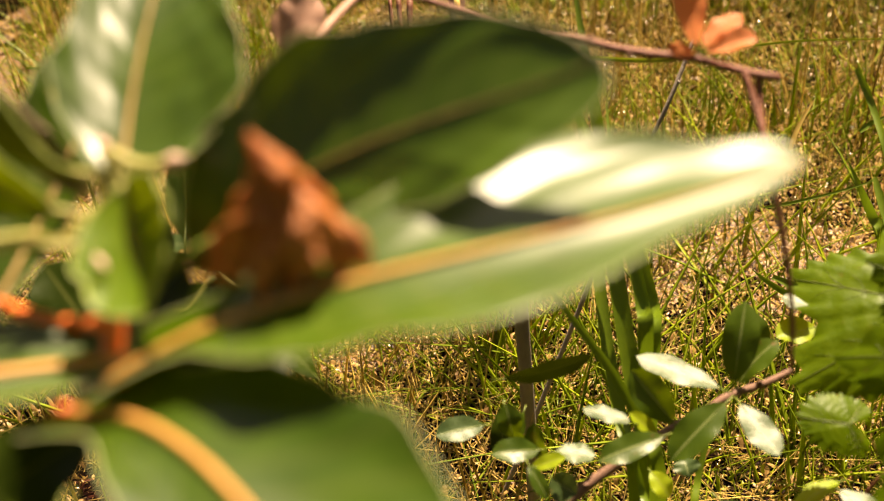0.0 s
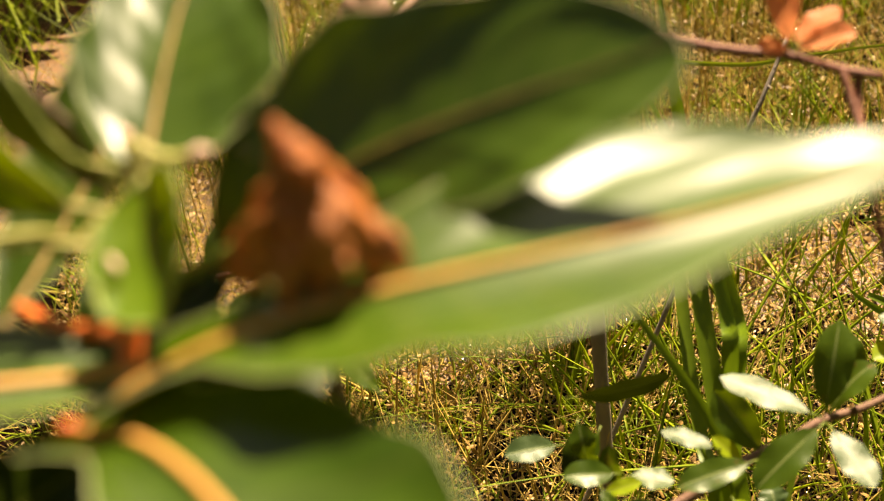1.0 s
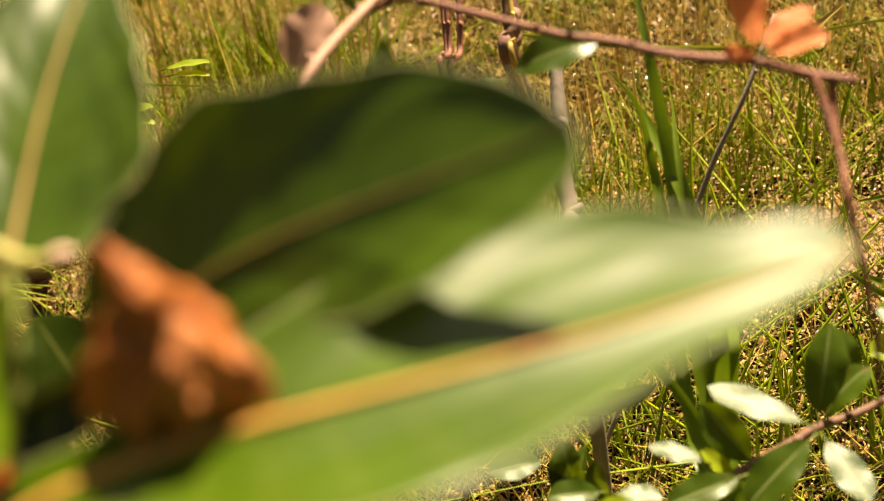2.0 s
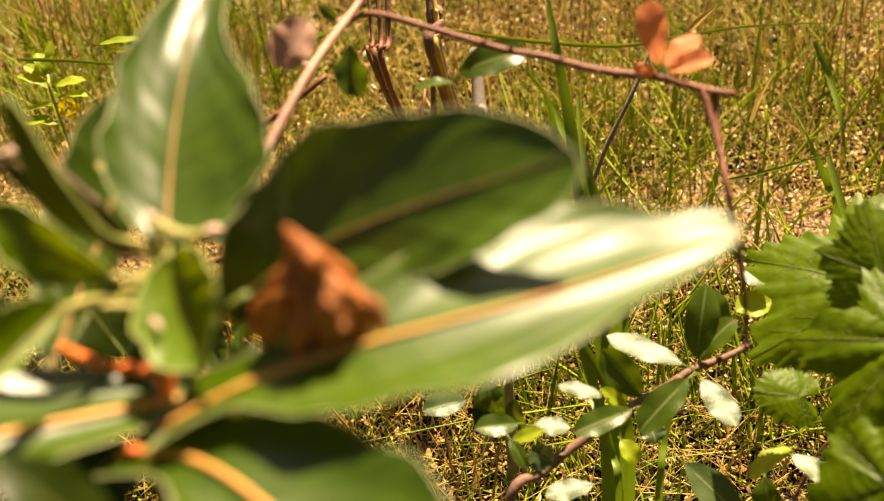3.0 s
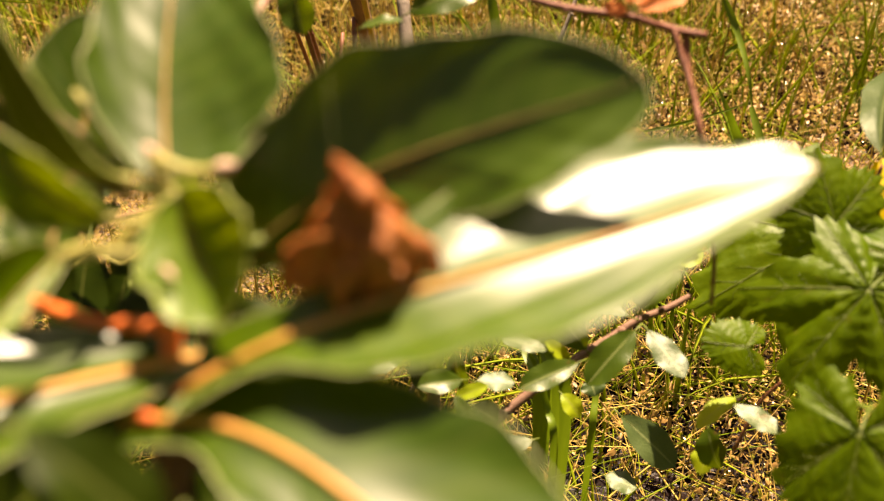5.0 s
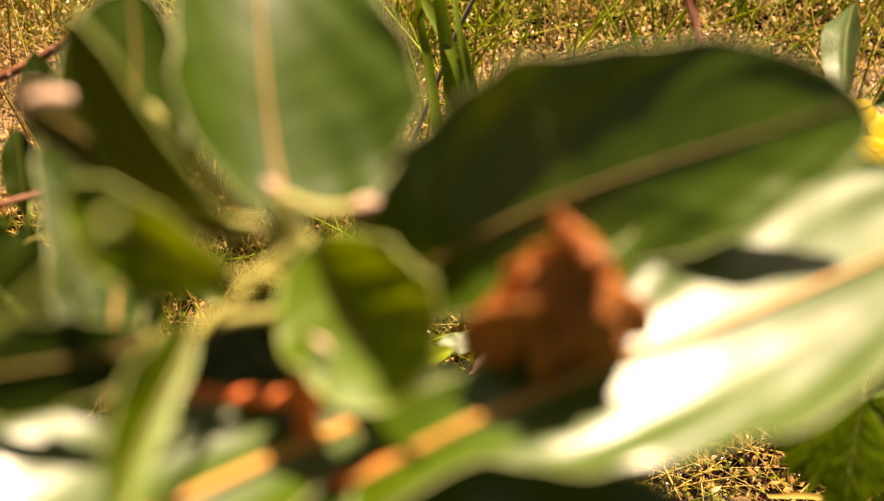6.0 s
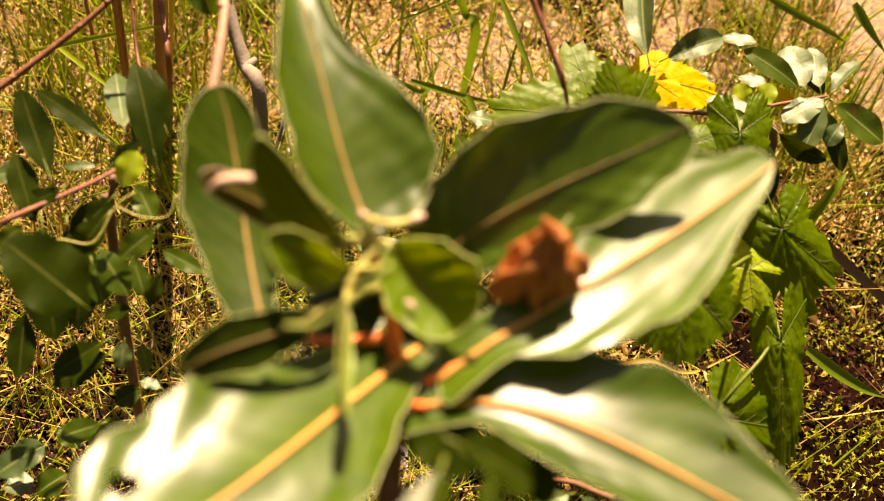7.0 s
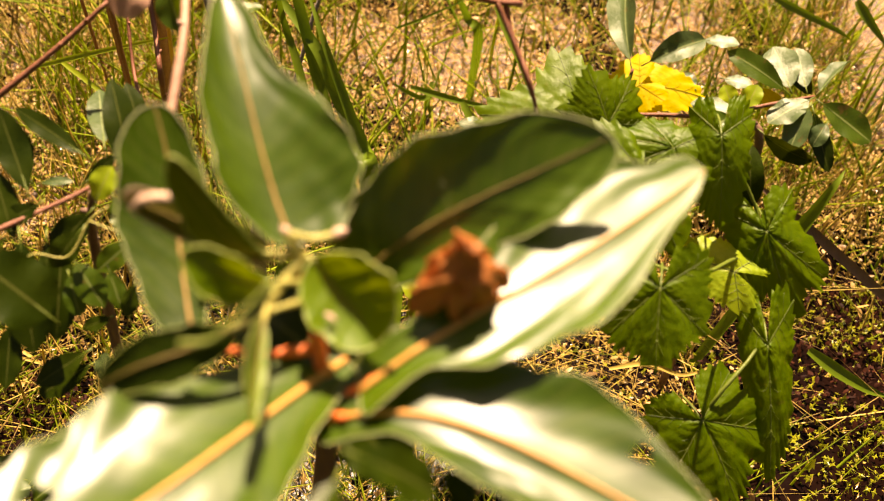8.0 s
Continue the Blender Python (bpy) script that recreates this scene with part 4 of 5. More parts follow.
lobed_leaf(vine, (0.2235, 0.1151, 0.1535), (-0.0320, -0.7396, -0.6723), (-0.3822, -0.4001, 0.8330), 0.0616, VINE, seed=15, label='narrow leaf seen from its edge', lobes=3, deep=0.3, wide=0.3, droop=0.2)
lobed_leaf(vine, (0.2303, 0.1529, 0.1894), (0.2903, 0.6679, 0.6853), (-0.3746, -0.4372, 0.8176), 0.0165, VINE, seed=16, lobes=3, wide=0.5)
lobed_leaf(vine, (0.1888, 0.1837, 0.2184), (-0.8908, 0.4368, 0.1253), (-0.2464, -0.3793, 0.8918), 0.0351, VINE, seed=8, label='pale crinkled leaf', deep=0.2, wide=0.55)
lobed_leaf(vine, (0.1891, 0.1836, 0.2184), (0.9085, 0.1375, 0.3947), (-0.2467, -0.3792, 0.8918), 0.0141, VINE, seed=9, lobes=3, deep=0.2, wide=0.8)
small_leaf(vine, (0.1401, 0.1886, 0.1473), (0.122, 0.1724, 0.1446), 0.0081, (-0.638, -0.4754, 0.6058), LIME, label='yellowing leaf')
small_leaf(vine, (0.1365, 0.1924, 0.1399), (0.1555, 0.1793, 0.1375), 0.0097, (-0.0606, -0.0667, 0.9959), PALE, fold=0.06, bend=0.04)
small_leaf(vine, (0.1289, 0.1863, 0.134), (0.1337, 0.1733, 0.1219), 0.0138, (-0.6359, -0.4625, 0.6179), SHRUB)
small_leaf(vine, (0.1345, 0.1887, 0.1219), (0.1277, 0.1765, 0.1142), 0.0117, (-0.6346, -0.4582, 0.6223), LIME)
stem('stem', [(0.1416, 0.1871, 0.1176), (0.1491, 0.1938, 0.1379), (0.1566, 0.1947, 0.1505)], [0.00074, 0.00065], RED_TWIG, vine, 'red leaf stalk', knots=0)
stem('stem', [(0.2096, 0.1279, 0.1284), (0.2105, 0.1202, 0.1112), (0.2105, 0.1302, -0.0098), (0.218, 0.11, 0.0696)], [0.00063, 0.00063], PINK_STEM, vine, 'pinkish stalk', knots=0)

# ---- shrub by the water with bright leaves ----
bright_shrub = thing("shrub", (0.2413, 0.2030, 0.0), "young shrub with shiny and yellowing leaves by the water", "shrub")
stem('stem', [(0.1778, 0.2189, 0.2101), (0.1984, 0.2137, 0.2115), (0.2163, 0.2086, 0.2124), (0.2294, 0.2066, 0.2145), (0.2427, 0.2057, 0.2177), (0.2678, 0.2031, 0.2228)], [0.00095, 0.00114, 0.00105, 0.00076], RED_TWIG, bright_shrub, 'red-brown branch', knots=0)
stem('stem', [(0.2413, 0.203, -0.03), (0.2413, 0.193, 0.189), (0.232, 0.206, 0.2147)], [0.00247, 0.00209, 0.00133], BARK, bright_shrub, 'brown stem', knots=4)
stem('stem', [(0.179, 0.2181, 0.2097), (0.1807, 0.2233, 0.2205), (0.1829, 0.2269, 0.2301)], [0.00095, 0.00076], RED_TWIG, bright_shrub, 'red leaf stalk', knots=0)
small_leaf(bright_shrub, (0.1826, 0.2254, 0.2287), (0.1978, 0.279, 0.2442), 0.0163, (-0.6782, 0.0872, 0.7297), PALE, fold=0.5)
small_leaf(bright_shrub, (0.1871, 0.227, 0.2314), (0.218, 0.2292, 0.2414), 0.0131, (-0.2153, -0.5257, 0.8229), PALE, fold=0.5)
small_leaf(bright_shrub, (0.2184, 0.2353, 0.2369), (0.2338, 0.2251, 0.2402), 0.008, (-0.3227, -0.0353, 0.9459), PALE, fold=0.06, bend=0.04)
small_leaf(bright_shrub, (0.2546, 0.2034, 0.2248), (0.2285, 0.2253, 0.2366), 0.0116, (-0.3489, -0.3983, 0.8483), SHRUB)
small_leaf(bright_shrub, (0.2577, 0.2065, 0.2229), (0.2601, 0.2355, 0.2285), 0.0176, (-0.352, -0.0077, 0.936), PALE, fold=0.06, bend=0.04)
small_leaf(bright_shrub, (0.2647, 0.2048, 0.2234), (0.27, 0.2316, 0.2296), 0.0117, (-0.3618, -0.0026, 0.9323), PALE, fold=0.06, bend=0.04)
small_leaf(bright_shrub, (0.2686, 0.2029, 0.2228), (0.2895, 0.2141, 0.2326), 0.0123, (-0.5284, 0.3928, 0.7527), PALE, fold=0.5)
small_leaf(bright_shrub, (0.2684, 0.2019, 0.222), (0.2908, 0.181, 0.2099), 0.0149, (-0.3866, -0.3557, 0.8509), SHRUB)
small_leaf(bright_shrub, (0.2655, 0.2, 0.2249), (0.242, 0.1955, 0.2159), 0.0148, (-0.3485, 0.0113, 0.9372), PALE, fold=0.06, bend=0.04)
small_leaf(bright_shrub, (0.2616, 0.196, 0.2259), (0.2485, 0.1819, 0.2093), 0.0131, (-0.8312, -0.3355, 0.4434), PALE)
# Hanging leaves turned from the sun, their shade toned into the material.
small_leaf(bright_shrub, (0.2615, 0.1951, 0.225), (0.2651, 0.1705, 0.2041), 0.0089, (-0.5313, -0.6042, 0.5938), SHADE_GREEN)
small_leaf(bright_shrub, (0.2367, 0.194, 0.2144), (0.2596, 0.1771, 0.2061), 0.011, (-0.5771, -0.8158, -0.0372), SHADE_GREEN)
small_leaf(bright_shrub, (0.2351, 0.1963, 0.2092), (0.2313, 0.1713, 0.1857), 0.0132, (-0.4792, -0.6108, 0.6303), SHADE_GREEN)
small_leaf(bright_shrub, (0.2308, 0.2006, 0.2185), (0.2118, 0.2163, 0.2149), 0.011, (-0.3089, -0.0072, 0.9511), PALE, fold=0.06, bend=0.04)
small_leaf(bright_shrub, (0.2253, 0.2001, 0.2186), (0.2149, 0.1987, 0.2144), 0.0121, (-0.3233, -0.3829, 0.8654), SHRUB)
small_leaf(bright_shrub, (0.2387, 0.2109, 0.2098), (0.2469, 0.219, 0.2195), 0.0097, (-0.3416, -0.3875, 0.8562), LIME)
small_leaf(bright_shrub, (0.2357, 0.2159, 0.2078), (0.2332, 0.2257, 0.2158), 0.0092, (-0.3298, -0.3932, 0.8583), LIME)
small_leaf(bright_shrub, (0.2338, 0.2314, 0.2155), (0.2454, 0.2208, 0.2176), 0.0083, (-0.3247, -0.0139, 0.9457), PALE, fold=0.06, bend=0.04)
small_leaf(bright_shrub, (0.2151, 0.1983, 0.2163), (0.2099, 0.1908, 0.208), 0.0115, (-0.5153, -0.8565, -0.028), SHADE_GREEN)
small_leaf(bright_shrub, (0.2584, 0.2277, 0.2251), (0.2736, 0.2126, 0.2161), 0.0082, (-0.3665, -0.3879, 0.8457), SHADE_GREEN)
small_leaf(bright_shrub, (0.2512, 0.2246, 0.2146), (0.2599, 0.2111, 0.2051), 0.0093, (-0.3512, -0.3827, 0.8545), YELLOW)
small_leaf(bright_shrub, (0.2208, 0.2288, 0.2115), (0.2181, 0.2408, 0.2127), 0.0082, (-0.2982, -0.0252, 0.9542), PALE, fold=0.06, bend=0.04)
small_leaf(bright_shrub, (0.2671, 0.1865, 0.2212), (0.2581, 0.1799, 0.2126), 0.0089, (-0.3732, -0.3547, 0.8573), PALE)
lobed_leaf(bright_shrub, (0.192, 0.2326, 0.2153), (-0.9128, -0.1284, -0.3877), (-0.2817, -0.4183, 0.8635), 0.0218, YELLOW, seed=21, label='bright yellow lobed leaf', lobes=3, deep=0.22, wide=0.85, teeth=0.1, droop=0.1, puff=0.3, vein_mat=YELLOW)
lobed_leaf(bright_shrub, (0.1976, 0.2346, 0.2131), (0.9467, -0.3221, -0.0058), (-0.2866, -0.4165, 0.8628), 0.028, YELLOW, seed=22, label='bright yellow lobed leaf', lobes=3, deep=0.2, wide=0.6, teeth=0.1, droop=0.1, puff=0.3, vein_mat=YELLOW)

# ---- shrub on the other side, shade put into its dark leaf colour ----
shaded_shrub = thing("shrub", (-0.0634, 0.1872, 0.0), "shrub with long leaves in dark shade-toned green", "shrub")
stem('stem', [(-0.1064, 0.1559, 0.2358), (-0.0939, 0.1572, 0.2408), (-0.0785, 0.1644, 0.2413), (-0.0623, 0.1719, 0.2423), (-0.0495, 0.1809, 0.2435), (-0.0401, 0.1926, 0.2461)], [0.00118, 0.001, 0.00081], RED_TWIG, shaded_shrub, 'red-brown branch', knots=0)
stem('stem', [(-0.0634, 0.1872, -0.03), (-0.0634, 0.1772, 0.1931), (-0.0593, 0.1711, 0.2425)], [0.00272, 0.00217, 0.00109], BARK, shaded_shrub, 'brown stem', knots=4)
small_leaf(shaded_shrub, (-0.1217, 0.1532, 0.0907), (-0.1038, 0.1559, 0.0994), 0.0139, (0.0807, -0.2974, 0.9513), PALE)
small_leaf(shaded_shrub, (-0.1251, 0.1466, 0.0836), (-0.1111, 0.15, 0.0831), 0.0125, (0.1164, 0.0697, 0.9908), PALE, fold=0.06, bend=0.04)
small_leaf(shaded_shrub, (-0.0897, 0.1504, 0.0994), (-0.0943, 0.1609, 0.1072), 0.011, (0.0832, -0.5643, 0.8214), SHRUB)
small_leaf(shaded_shrub, (-0.0873, 0.1498, 0.0997), (-0.069, 0.1552, 0.111), 0.011, (0.0386, -0.3028, 0.9523), SHRUB)
small_leaf(shaded_shrub, (-0.0888, 0.1482, 0.0979), (-0.0782, 0.1445, 0.0983), 0.009, (0.0449, -0.2923, 0.9553), SHRUB)
small_leaf(shaded_shrub, (-0.0921, 0.151, 0.0991), (-0.0895, 0.1353, 0.0861), 0.01, (0.0806, -0.5381, 0.839), SHADE_GREEN)
small_leaf(shaded_shrub, (-0.1111, 0.141, 0.0836), (-0.0956, 0.1444, 0.092), 0.0125, (0.0689, -0.2821, 0.9569), SHRUB)
small_leaf(shaded_shrub, (-0.0724, 0.1514, 0.128), (-0.0599, 0.1536, 0.1343), 0.0097, (0.0243, -0.3203, 0.947), SHADE_GREEN)
small_leaf(shaded_shrub, (-0.0507, 0.1511, 0.1354), (-0.0595, 0.1569, 0.1358), 0.0062, (0.0411, 0.0361, 0.9985), PALE, fold=0.06, bend=0.04)
small_leaf(shaded_shrub, (-0.0799, 0.1647, 0.2460), (-0.0875, 0.1934, 0.2688), 0.0126, (0.0572, -0.5570, 0.8285), SHADE_GREEN, fold=0.14, bend=0.06, a=0.95, b=0.8, label='long dark green leaf')
small_leaf(shaded_shrub, (-0.0569, 0.1788, 0.2500), (-0.0834, 0.2017, 0.2610), 0.0080, (0.0146, -0.5767, 0.8168), SHADE_GREEN, fold=0.14, bend=0.06, a=0.95, b=0.8)
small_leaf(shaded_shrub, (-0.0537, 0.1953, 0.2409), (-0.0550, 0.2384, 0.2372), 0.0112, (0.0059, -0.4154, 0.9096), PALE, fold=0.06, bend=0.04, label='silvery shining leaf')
small_leaf(shaded_shrub, (-0.0426, 0.1694, 0.2356), (-0.0472, 0.2066, 0.2670), 0.0128, (-0.0114, -0.5519, 0.8338), SHADE_GREEN, fold=0.14, bend=0.06, a=0.95, b=0.8)
small_leaf(shaded_shrub, (-0.0373, 0.1924, 0.2372), (-0.0424, 0.2163, 0.2566), 0.0099, (-0.0204, -0.5757, 0.8174), SHADE_GREEN, fold=0.14, bend=0.06, a=0.95, b=0.8)
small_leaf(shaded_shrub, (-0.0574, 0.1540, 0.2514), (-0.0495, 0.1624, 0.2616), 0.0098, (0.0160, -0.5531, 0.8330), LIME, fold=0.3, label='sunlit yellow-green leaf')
small_leaf(shaded_shrub, (-0.0627, 0.1681, 0.2482), (-0.0481, 0.1729, 0.2575), 0.0053, (0.0254, -0.5641, 0.8253), SHADE_GREEN, fold=0.14, bend=0.06, a=0.95, b=0.8)
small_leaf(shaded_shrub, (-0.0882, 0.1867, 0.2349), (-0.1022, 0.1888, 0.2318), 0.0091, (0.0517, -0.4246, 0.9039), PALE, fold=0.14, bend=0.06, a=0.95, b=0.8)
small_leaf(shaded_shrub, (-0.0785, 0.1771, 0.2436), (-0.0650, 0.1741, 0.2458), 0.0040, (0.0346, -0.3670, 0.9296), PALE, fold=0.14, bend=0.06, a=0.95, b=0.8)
small_leaf(shaded_shrub, (-0.0753, 0.1641, 0.2470), (-0.0929, 0.1621, 0.2391), 0.0078, (0.0490, -0.5579, 0.8285), SHADE_GREEN, fold=0.14, bend=0.06, a=0.95, b=0.8)
small_leaf(shaded_shrub, (-0.0588, 0.1650, 0.2399), (-0.0766, 0.1571, 0.2266), 0.0124, (0.0180, -0.5520, 0.8336), SHADE_GREEN, fold=0.14, bend=0.06, a=0.95, b=0.8)
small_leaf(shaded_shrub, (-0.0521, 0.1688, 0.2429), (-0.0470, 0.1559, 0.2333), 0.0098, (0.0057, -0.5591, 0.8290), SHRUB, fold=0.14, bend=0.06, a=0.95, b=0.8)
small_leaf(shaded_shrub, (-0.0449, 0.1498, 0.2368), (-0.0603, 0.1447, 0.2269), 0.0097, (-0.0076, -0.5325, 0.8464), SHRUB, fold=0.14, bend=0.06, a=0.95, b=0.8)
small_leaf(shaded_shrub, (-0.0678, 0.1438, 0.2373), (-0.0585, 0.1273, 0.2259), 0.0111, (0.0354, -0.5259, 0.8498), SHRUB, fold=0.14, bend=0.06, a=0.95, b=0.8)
small_leaf(shaded_shrub, (-0.0847, 0.1552, 0.2442), (-0.0849, 0.1207, 0.2136), 0.0179, (0.0668, -0.5446, 0.8360), SHADE_GREEN, fold=0.14, bend=0.06, a=0.95, b=0.8, label='long dark hanging leaf')
small_leaf(shaded_shrub, (-0.0772, 0.1640, 0.2325), (-0.0806, 0.1370, 0.2074), 0.0089, (0.0511, -0.5422, 0.8387), SHADE_GREEN, fold=0.14, bend=0.06, a=0.95, b=0.8)
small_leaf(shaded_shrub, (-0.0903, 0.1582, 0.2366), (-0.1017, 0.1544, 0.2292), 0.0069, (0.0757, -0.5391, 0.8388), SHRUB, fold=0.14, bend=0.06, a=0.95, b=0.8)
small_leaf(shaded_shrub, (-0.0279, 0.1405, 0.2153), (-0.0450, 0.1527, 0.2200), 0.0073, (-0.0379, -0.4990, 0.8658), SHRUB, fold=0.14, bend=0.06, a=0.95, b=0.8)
small_leaf(shaded_shrub, (-0.0671, 0.1340, 0.1957), (-0.0899, 0.1296, 0.1838), 0.0105, (0.0317, -0.4724, 0.8808), SHADE_GREEN, fold=0.14, bend=0.06, a=0.95, b=0.8)
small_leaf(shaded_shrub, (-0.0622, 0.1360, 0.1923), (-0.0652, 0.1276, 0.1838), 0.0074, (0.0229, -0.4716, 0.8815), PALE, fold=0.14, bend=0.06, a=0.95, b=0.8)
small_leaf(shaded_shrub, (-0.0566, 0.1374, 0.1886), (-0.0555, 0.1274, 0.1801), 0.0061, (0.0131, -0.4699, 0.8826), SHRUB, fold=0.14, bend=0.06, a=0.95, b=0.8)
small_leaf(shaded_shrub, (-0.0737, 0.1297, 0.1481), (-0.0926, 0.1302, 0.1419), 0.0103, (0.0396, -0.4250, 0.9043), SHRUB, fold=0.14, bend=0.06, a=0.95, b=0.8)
small_leaf(shaded_shrub, (-0.0629, 0.1303, 0.1455), (-0.0817, 0.1275, 0.1365), 0.0089, (0.0222, -0.4239, 0.9054), SHADE_GREEN, fold=0.14, bend=0.06, a=0.95, b=0.8)
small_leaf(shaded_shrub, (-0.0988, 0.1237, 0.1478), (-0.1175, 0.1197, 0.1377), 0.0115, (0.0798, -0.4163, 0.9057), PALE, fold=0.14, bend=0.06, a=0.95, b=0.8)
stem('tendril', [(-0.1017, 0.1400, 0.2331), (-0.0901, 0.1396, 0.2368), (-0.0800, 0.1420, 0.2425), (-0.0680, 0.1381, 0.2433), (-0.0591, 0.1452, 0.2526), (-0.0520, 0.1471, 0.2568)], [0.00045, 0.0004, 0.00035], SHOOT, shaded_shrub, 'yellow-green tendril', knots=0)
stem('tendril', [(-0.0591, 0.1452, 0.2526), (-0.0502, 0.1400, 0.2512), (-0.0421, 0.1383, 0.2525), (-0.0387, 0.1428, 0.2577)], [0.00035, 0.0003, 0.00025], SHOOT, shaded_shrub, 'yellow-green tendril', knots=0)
small_leaf(shaded_shrub, (-0.0798, 0.1773, 0.2425), (-0.0880, 0.1981, 0.2586), 0.0123, (0.0982, -0.5628, 0.8208), SHADE_GREEN, fold=0.14, bend=0.06, a=0.95, b=0.8)
small_leaf(shaded_shrub, (-0.0873, 0.1547, 0.2337), (-0.0921, 0.1775, 0.2527), 0.0107, (0.1127, -0.5298, 0.8406), SHADE_GREEN, fold=0.14, bend=0.06, a=0.95, b=0.8)
small_leaf(shaded_shrub, (-0.0703, 0.1543, 0.2385), (-0.0776, 0.1267, 0.2115), 0.0148, (0.0837, -0.5367, 0.8396), SHADE_GREEN, fold=0.14, bend=0.06, a=0.95, b=0.8)
small_leaf(shaded_shrub, (-0.0860, 0.1638, 0.2285), (-0.0898, 0.1350, 0.2016), 0.0152, (0.1081, -0.5343, 0.8384), SHADE_GREEN, fold=0.14, bend=0.06, a=0.95, b=0.8)
small_leaf(shaded_shrub, (-0.0609, 0.1474, 0.2488), (-0.0745, 0.1393, 0.2375), 0.0100, (0.0690, -0.5413, 0.8380), SHADE_GREEN, fold=0.14, bend=0.06, a=0.95, b=0.8)
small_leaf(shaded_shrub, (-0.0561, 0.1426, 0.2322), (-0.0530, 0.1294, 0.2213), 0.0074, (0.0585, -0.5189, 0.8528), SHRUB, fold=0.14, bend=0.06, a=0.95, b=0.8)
small_leaf(shaded_shrub, (-0.0569, 0.1352, 0.2115), (-0.0685, 0.1345, 0.2075), 0.0059, (0.0581, -0.4897, 0.8699), SHADE_GREEN, fold=0.14, bend=0.06, a=0.95, b=0.8)
small_leaf(shaded_shrub, (-0.0663, 0.1377, 0.1835), (-0.0908, 0.1331, 0.1721), 0.0106, (0.0702, -0.4658, 0.8821), SHADE_GREEN, fold=0.14, bend=0.06, a=0.95, b=0.8)
small_leaf(shaded_shrub, (-0.0469, 0.1357, 0.2287), (-0.0518, 0.1270, 0.2195), 0.0066, (0.0420, -0.5082, 0.8602), SHADE_GREEN, fold=0.14, bend=0.06, a=0.95, b=0.8)
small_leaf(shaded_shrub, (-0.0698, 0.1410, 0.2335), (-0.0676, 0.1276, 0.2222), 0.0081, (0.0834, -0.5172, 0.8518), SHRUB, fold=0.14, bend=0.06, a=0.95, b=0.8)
small_leaf(shaded_shrub, (-0.0510, 0.1978, 0.2281), (-0.0435, 0.2150, 0.2458), 0.0086, (0.0454, -0.5701, 0.8203), SHADE_GREEN, fold=0.14, bend=0.06, a=0.95, b=0.8)
small_leaf(shaded_shrub, (-0.0976, 0.1584, 0.1927), (-0.1033, 0.1382, 0.1729), 0.0111, (0.1203, -0.4932, 0.8616), SHADE_GREEN, fold=0.14, bend=0.06, a=0.95, b=0.8)

# ---- sticks, reeds and single blades ----
tagged(stem('stick', [(-0.0056, 0.3453, 0.2386), (0.0001, 0.3165, 0.21), (0.005, 0.2979, 0.1918), (0.0101, 0.2782, 0.1725), (0.0101, 0.2882, -0.03)], [0.00299, 0.00342, 0.00363, 0.0032], GREY_BARK, None, knots=3), 'grey-brown dead stick standing in the marsh', 'stick', '')
tagged(stem('stick', [(0.0804, 0.4005, 0.2286), (0.0686, 0.3775, 0.2012), (0.0561, 0.3669, 0.1751), (0.0455, 0.356, 0.148), (-0.0240, 0.2840, -0.03)], [0.00096, 0.00117, 0.00128], GREY_BARK, None, knots=3), 'thin dark dead stalk leaning in the grass', 'stick', '')
tagged(stem('twig', [(-0.1166, 0.2243, 0.2344), (-0.0986, 0.2269, 0.2431), (-0.0803, 0.232, 0.254), (-0.0641, 0.2368, 0.264), (-0.0455, 0.2435, 0.2764)], [0.00152, 0.00143, 0.00124, 0.00105], RED_TWIG, None, knots=6), 'bare brown twig leaning over the marsh', 'twig', '')
tagged(stem('reed', [(-0.0324, 0.3665, 0.2143), (-0.0304, 0.3453, 0.193), (-0.0302, 0.3202, 0.1671), (-0.0302, 0.4802, -0.03)], [0.00139, 0.00153], RED_TWIG, None, knots=3), 'dry reddish reed stalk', 'reed', 'dry reeds')
tagged(stem('reed', [(-0.043, 0.3886, 0.1944), (-0.0446, 0.3561, 0.1605), (-0.0417, 0.3338, 0.1381), (-0.0417, 0.4938, -0.03)], [0.00096, 0.00106], RED_TWIG, None, knots=3), 'dry reddish reed stalk', 'reed', 'dry reeds')
tagged(stem('reed', [(-0.0569, 0.3685, 0.2588), (-0.0538, 0.3537, 0.238), (-0.051, 0.3406, 0.2195), (-0.051, 0.5006, -0.03)], [0.0013, 0.0013], RED_TWIG, None, knots=3), 'dry reddish reed stalk', 'reed', 'dry reeds')
tagged(stem('reed', [(-0.0565, 0.3863, 0.2514), (-0.055, 0.3708, 0.2299), (-0.053, 0.3571, 0.2109), (-0.053, 0.5171, -0.03)], [0.0016, 0.0016], RED_TWIG, None, knots=3), 'dry reddish reed stalk', 'reed', 'dry reeds')
tagged(stem('reed', [(-0.0344, 0.3919, 0.2519), (-0.0316, 0.3782, 0.2328), (-0.0285, 0.3665, 0.216), (-0.0285, 0.5265, -0.03)], [0.0042, 0.0042], BARK, None, knots=3), 'dry reddish reed stalk', 'reed', 'dry reeds')
tagged(stem('reed', [(-0.077, 0.4203, 0.2406), (-0.0728, 0.4023, 0.2151), (-0.0697, 0.3917, 0.1998), (-0.0697, 0.5517, -0.03)], [0.00107, 0.00107], RED_TWIG, None, knots=3), 'dry reddish reed stalk', 'reed', 'dry reeds')
